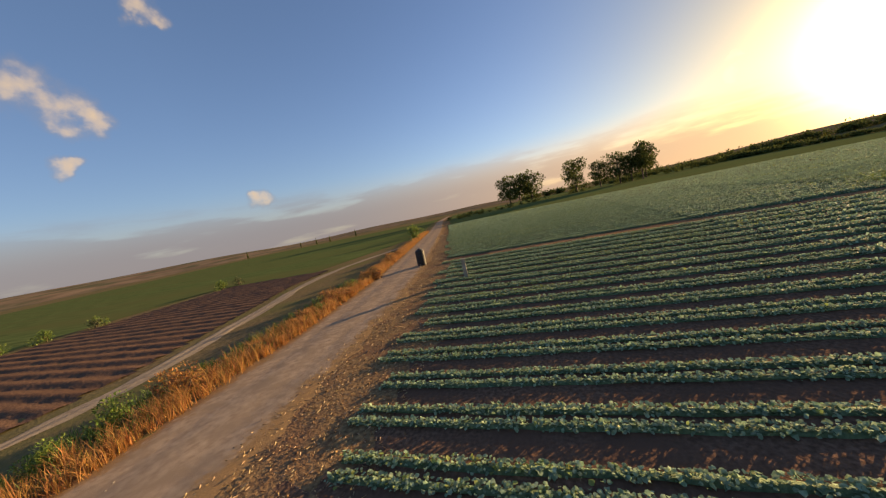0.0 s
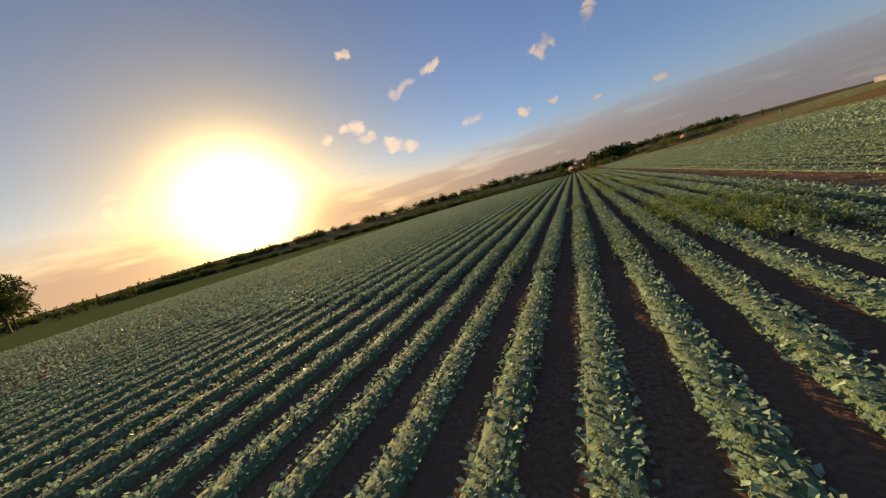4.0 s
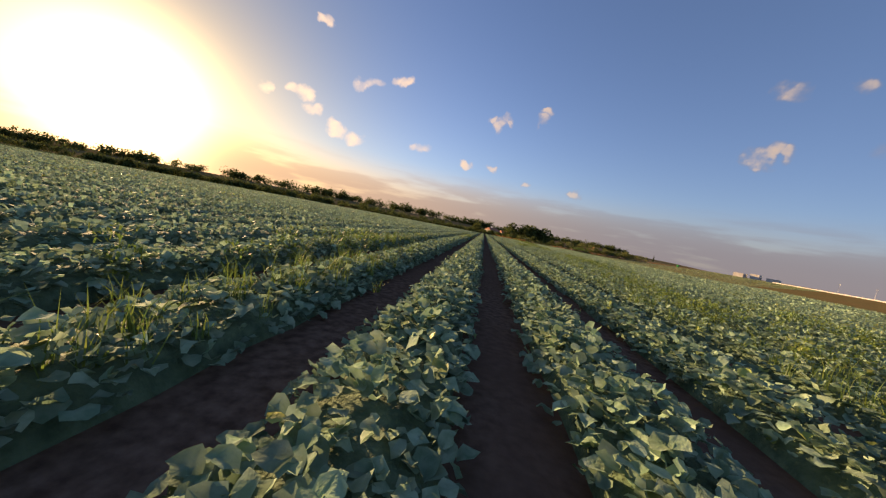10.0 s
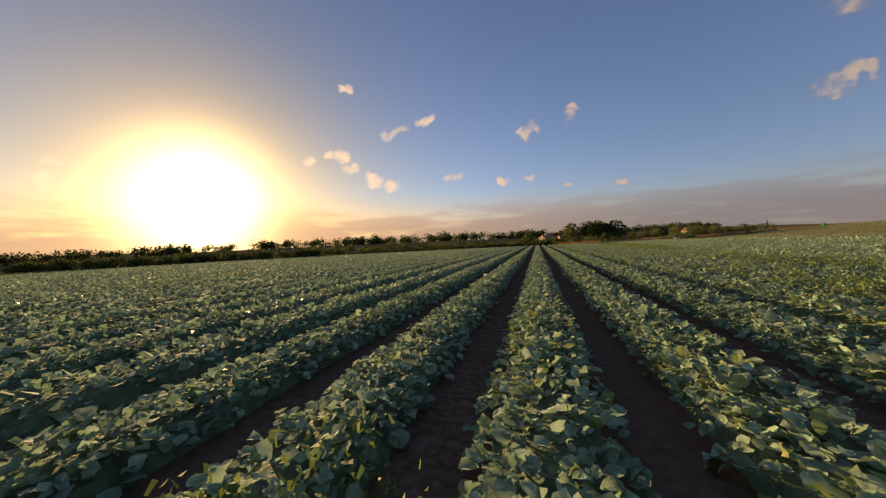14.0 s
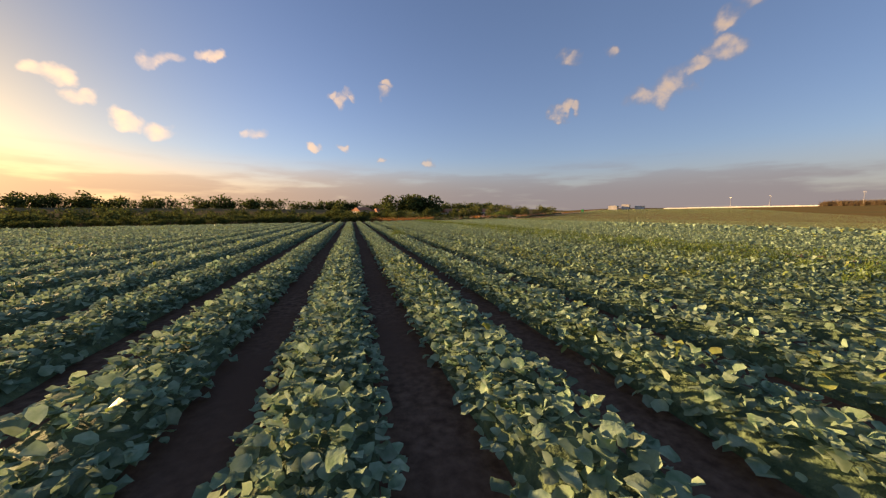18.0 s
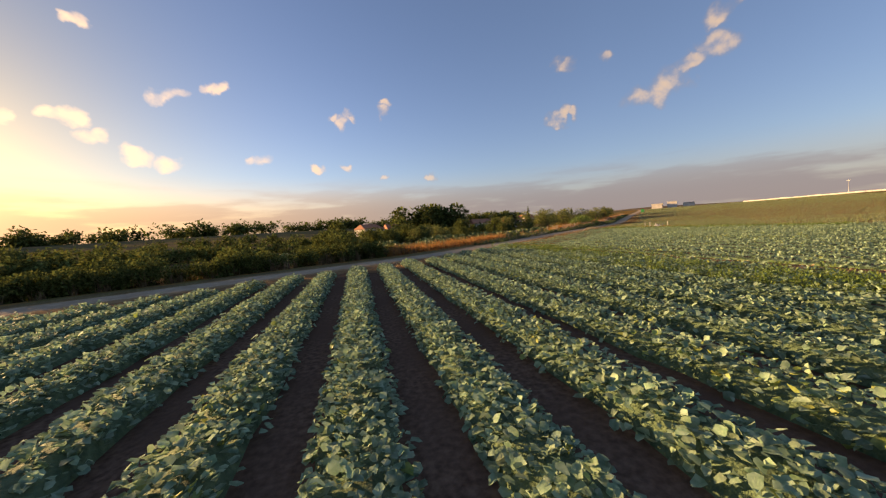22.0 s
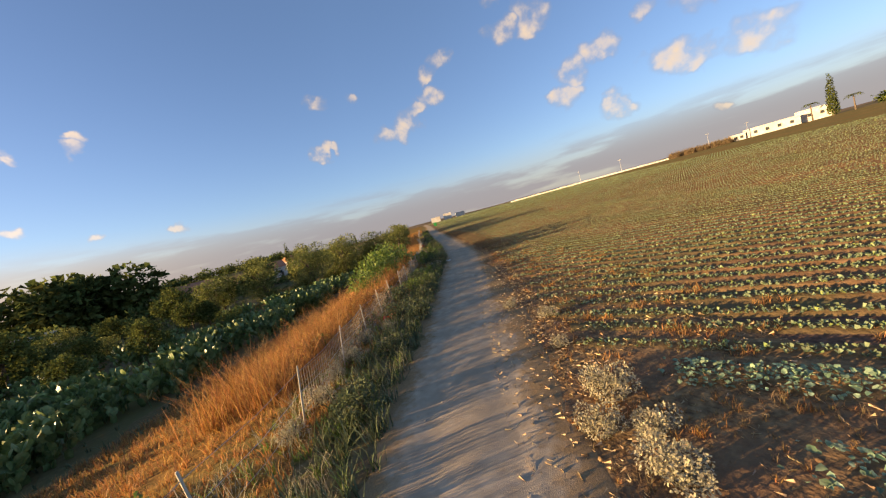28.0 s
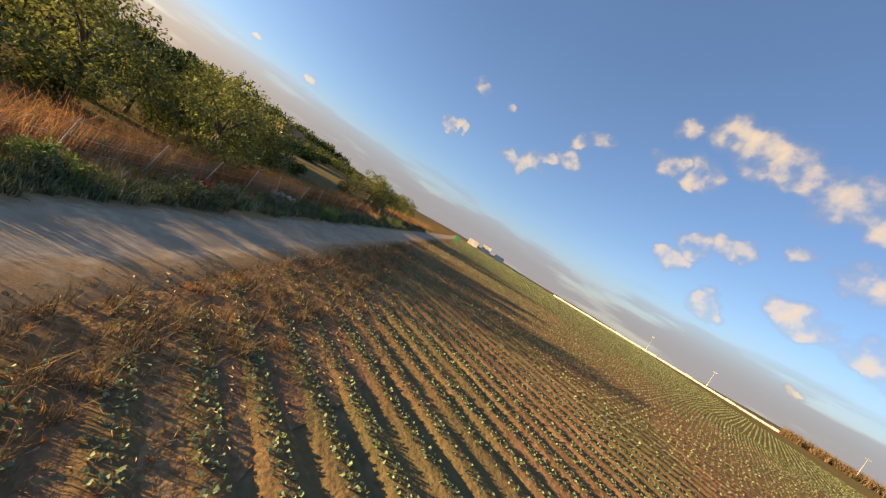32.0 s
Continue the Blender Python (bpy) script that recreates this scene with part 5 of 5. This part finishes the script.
PALEPOST = material("pale_post", (0.32, 0.28, 0.21), (0.46, 0.41, 0.33), 6.0, 0.85, 0.3, spread=0.2)
fence()


def crumpled(name, x, y, w, d, mat, label, lift=0.12, turn=0.0, seed=1, category="rubbish"):
    r = np.random.default_rng(seed)
    n = 9
    X, Y = np.meshgrid(np.linspace(-w / 2, w / 2, n), np.linspace(-d / 2, d / 2, n), indexing="ij")
    Z = np.abs(r.normal(0, lift, (n, n))) + 0.03
    X, Y = X + r.normal(0, w * 0.04, (n, n)), Y + r.normal(0, d * 0.04, (n, n))
    top = np.stack([X, Y, Z], -1).reshape(-1, 3)
    V = np.concatenate([top, top - (0, 0, 0.012)])
    i = (np.arange(n - 1)[:, None] * n + np.arange(n - 1)[None]).ravel()
    F = np.concatenate([np.stack([i, i + n, i + n + 1, i + 1], -1), np.stack([i + n * n, i + 1 + n * n, i + n + 1 + n * n, i + n + n * n], -1)])
    ob = new(name, mesh_of(name, V, F, [mat], smooth=False))
    ob.matrix_basis = Matrix.Translation((x, y, float(land_z(x, y)[0]) + 0.02)) @ Matrix.Rotation(turn, 4, "Z")
    return tagged(ob, label, category)


crumpled("plastic_sheet", 64.6, 308.6, 0.7, 0.9, TRASHW, "crumpled dirty white plastic sheet at the track edge", seed=3)
crumpled("cardboard", 65.2, 307.8, 0.6, 1.0, TRASHW, "torn pale cardboard lying by the track", lift=0.06, turn=0.4, seed=4)
crumpled("cardboard", 67.5, 311.6, 0.6, 1.1, TRASHW, "bent pale board dumped by the track", lift=0.08, turn=0.9, seed=5)
crumpled("red_bag", 50.2, 299.4, 0.6, 0.5, RED, "red plastic bag among weeds", seed=6)
crumpled("red_bag", 86.6, 330.4, 0.8, 0.6, RED, "red plastic bag by a fence post", lift=0.2, seed=7)
for i in range(7):
    q = (90.5 + R.gauss(0, 1.1), 336.2 + R.gauss(0, 0.7))
    crumpled("white_bag", q[0], q[1], R.uniform(0.4, 0.8), R.uniform(0.3, 0.6), TRASHW, "white rubbish bag dumped by the fence", lift=0.15, seed=20 + i)
stones("rubble", along(LINE_B, 46, 56, 3.0, 4.6, 130), 0.09, STONE, "heap of pale rubble stones by the fence", "rubble")
stones("track_stones", np.concatenate([along(LINE_B, 5, 120, -1.9, 1.9, 1300), along(LINE_A, -10, 75, -2.4, 2.4, 1000)]), 0.022, STONE, "small stones strewn on the track")
stones("verge_clods", np.concatenate([along(LINE_B, 5, 140, -6.2, -1.8, 1500), along(LINE_A, -10, 75, -6.8, -2.3, 1500)]), 0.036, STUBBLE, "clods of dry soil on the field verge", "clods")


def straw(name, xy, label):
    m = len(xy)
    b = np.c_[xy, land_z(xy[:, 0], xy[:, 1]) + 0.04]
    V, F = leaves(b, rng.uniform(0, 6.28, m), rng.normal(0.12, 0.2, m), rng.uniform(0.05, 0.17, m), rng.uniform(0.005, 0.013, m), COARSE)
    tagged(new(name, mesh_of(name, V, F, [STRAW_M])), label, "straw", kind="stuff")


STRAW_M = material("straw", (0.36, 0.25, 0.13), (0.56, 0.43, 0.26), 4.0, 0.85, 0.0, spread=0.35, island=True)
straw("straw_litter_far", np.concatenate([along(LINE_B, 0, 140, -6.4, -1.6, 15000), along(LINE_B, 28, 58, -3.0, -0.7, 3000)]), "straw litter and dead stalks on the far verge")
straw("straw_litter_near", along(LINE_A, -30, 75, -7.0, -2.0, 16000), "straw litter and dead stalks on the near verge")
straw("straw_litter_lane", np.stack([rng.uniform(14.9, 17.9, 9000), rng.uniform(-8, 262, 9000)], -1), "straw scattered on the tractor lane")


def tank():
    bm = bmesh.new()
    prof = [(0.0, 0.0), (0.52, 0.0), (0.54, 0.06), (0.54, 0.55), (0.56, 0.6), (0.54, 0.65), (0.54, 1.2), (0.56, 1.25), (0.54, 1.3), (0.53, 1.75), (0.42, 1.92), (0.2, 1.98), (0, 1.99)]
    vs = [bm.verts.new((r, 0, z)) for r, z in prof]
    es = [bm.edges.new((a, b)) for a, b in zip(vs[:-1], vs[1:])]
    bmesh.ops.spin(bm, geom=vs + es, cent=(0, 0, 0), axis=(0, 0, 1), angle=2 * math.pi, steps=28)
    bmesh.ops.remove_doubles(bm, verts=bm.verts, dist=0.001)
    ob = empty("water_tank")
    part("body", bm_mesh("body", bm, BLACK), ob)
    part("cap", tubes_mesh("cap", [[((0, 0, 1.97), (0, 0, 2.06)), (0.2, 0.19), 14]], BLACK), ob)
    part("outlet_pipe", tubes_mesh("outlet_pipe", [[((0.5, 0, 0.2), (0.9, 0.1, 0.2), (1.1, 0.5, 0.03)), (0.05, 0.05, 0.05), 8]], BLACK), ob)
    put_at(tagged(ob, "upright black plastic water tank beside the sandy track", "tank"), 17.3, -16.0)


tank()
marker = empty("concrete_marker")
part("block", box("block", CONCRETE, (0.5, 0.34, 1.5), (0, 0, 0.72), 0.03, taper=0.88), marker)
part("cap", box("cap", CONCRETE, (0.52, 0.36, 0.1), (0, 0, 1.5), 0.03), marker)
put_at(tagged(marker, "pale concrete marker block at the corner of the crop rows", "post"), 27.4, -7.9, 15)

# valve station among weeds
for x, y, h in ((47.2, 276.9, 1.15), (47.6, 276.3, 1.1), (48.3, 273.6, 1.15)):
    st = empty("white_stake")
    part("shaft", tubes_mesh("shaft", [[((0, 0, -.2), (0.02, 0, h)), (0.045, 0.04), 7]], TRASHW), st)
    put_at(tagged(st, "short white stake marking buried pipes", "stake", "white stakes"), x, y)
stones("pink_rubble", np.stack([rng.normal(48.3, 0.7, 60), rng.normal(275, 1.0, 60)], -1), 0.22, CLAYPINK, "heap of pinkish rubble among the stakes", "rubble")
crumpled("white_tarpaulin", 48.0, 275.2, 1.3, 0.9, TRASHW, "crumpled white tarpaulin over the rubble", lift=0.35, seed=9, category="tarpaulin")
tufts("weed_belt", np.stack([rng.normal(46.6, 0.8, 1500), rng.uniform(252, 285, 1500)], -1), 0.42, 12, WEED, "belt of green weeds between the two fields", wide=0.04)
tufts("weed_belt_grass", np.stack([rng.normal(48.2, 0.7, 300), rng.uniform(271, 279, 300)], -1), 0.45, 12, DRYGRASS, "dry grass around the stakes", wide=0.02)

# weeds standing in the crop
def weed_patch(xy):
    """Bushy clumps of small-leaved weeds."""
    per = 52
    m = len(xy) * per
    size = np.repeat(rng.uniform(0.6, 1.25, len(xy)), per)
    h = rng.uniform(0.05, 0.62, m) * size
    p = np.repeat(np.c_[xy, np.zeros(len(xy))], per, 0) + np.stack([rng.normal(0, 0.1, m) * size, rng.normal(0, 0.1, m) * size, h], -1)
    V, F = leaves(p, rng.uniform(0, 6.28, m), rng.normal(0.7, 0.4, m), rng.uniform(0.04, 0.10, m), rng.uniform(0.015, 0.045, m), COARSE, wave=0.05)
    tagged(new("weed_patch", mesh_of("weed_patch", V, F, [WEED])), "patch of bushy yellow-green weeds standing in the crop", "weeds", kind="stuff")


for x, y, n, sx, sy in ((9.0, 37, 300, 1.1, 3.5), (11, 33, 260, 1.0, 3.0), (2.9, 50, 60, 0.5, 0.9), (8.7, 119, 240, 1.0, 6.0), (5, 96, 130, 0.5, 4.0), (11, 62, 200, 0.8, 5.0), (6.8, 76, 130, 0.5, 5.0), (9, 150, 160, 0.7, 6.0),
                        (12.5, 205, 260, 1.0, 7.0), (14.2, 216, 220, 0.5, 6.0), (14.3, 254, 240, 0.4, 5.0), (4.8, 140, 90, 0.5, 3.0), (-4.8, 130, 40, 0.4, 2.0), (13.2, 236, 140, 0.5, 3.0), (1.0, 205, 30, 0.3, 0.5), (12, 240, 120, 0.5, 5.0),
                        (10.5, 176, 200, 0.8, 5.0), (12.6, 190, 180, 0.8, 4.0), (13.6, 228, 160, 0.6, 4.0), (7.0, 60, 120, 0.5, 3.0), (-6.6, 92, 50, 0.4, 3.0), (-6.8, 60, 60, 0.5, 2.5), (10.2, 92, 180, 0.8, 4.0)):
    weed_patch(np.stack([rng.normal(x, sx, n), rng.normal(y, sy, n)], -1))
tufts("weed_grass", np.concatenate([np.stack([rng.normal(x, 0.3, n), rng.normal(y, sy, n)], -1) for x, y, sy, n in ((-4.9, 88, 3.0, 110), (-6.6, 100, 5.0, 130), (2.9, 92, 6.0, 140), (4.8, 70, 6.0, 120), (-4.8, 62, 5.0, 100), (4.8, 112, 6.0, 120), (6.8, 168, 7.0, 120), (10.6, 196, 6.0, 140))]),
      0.36, 12, WEED, "yellow-green grass weeds growing through the crop", wide=0.012, fan=0.6, lift=0.26)
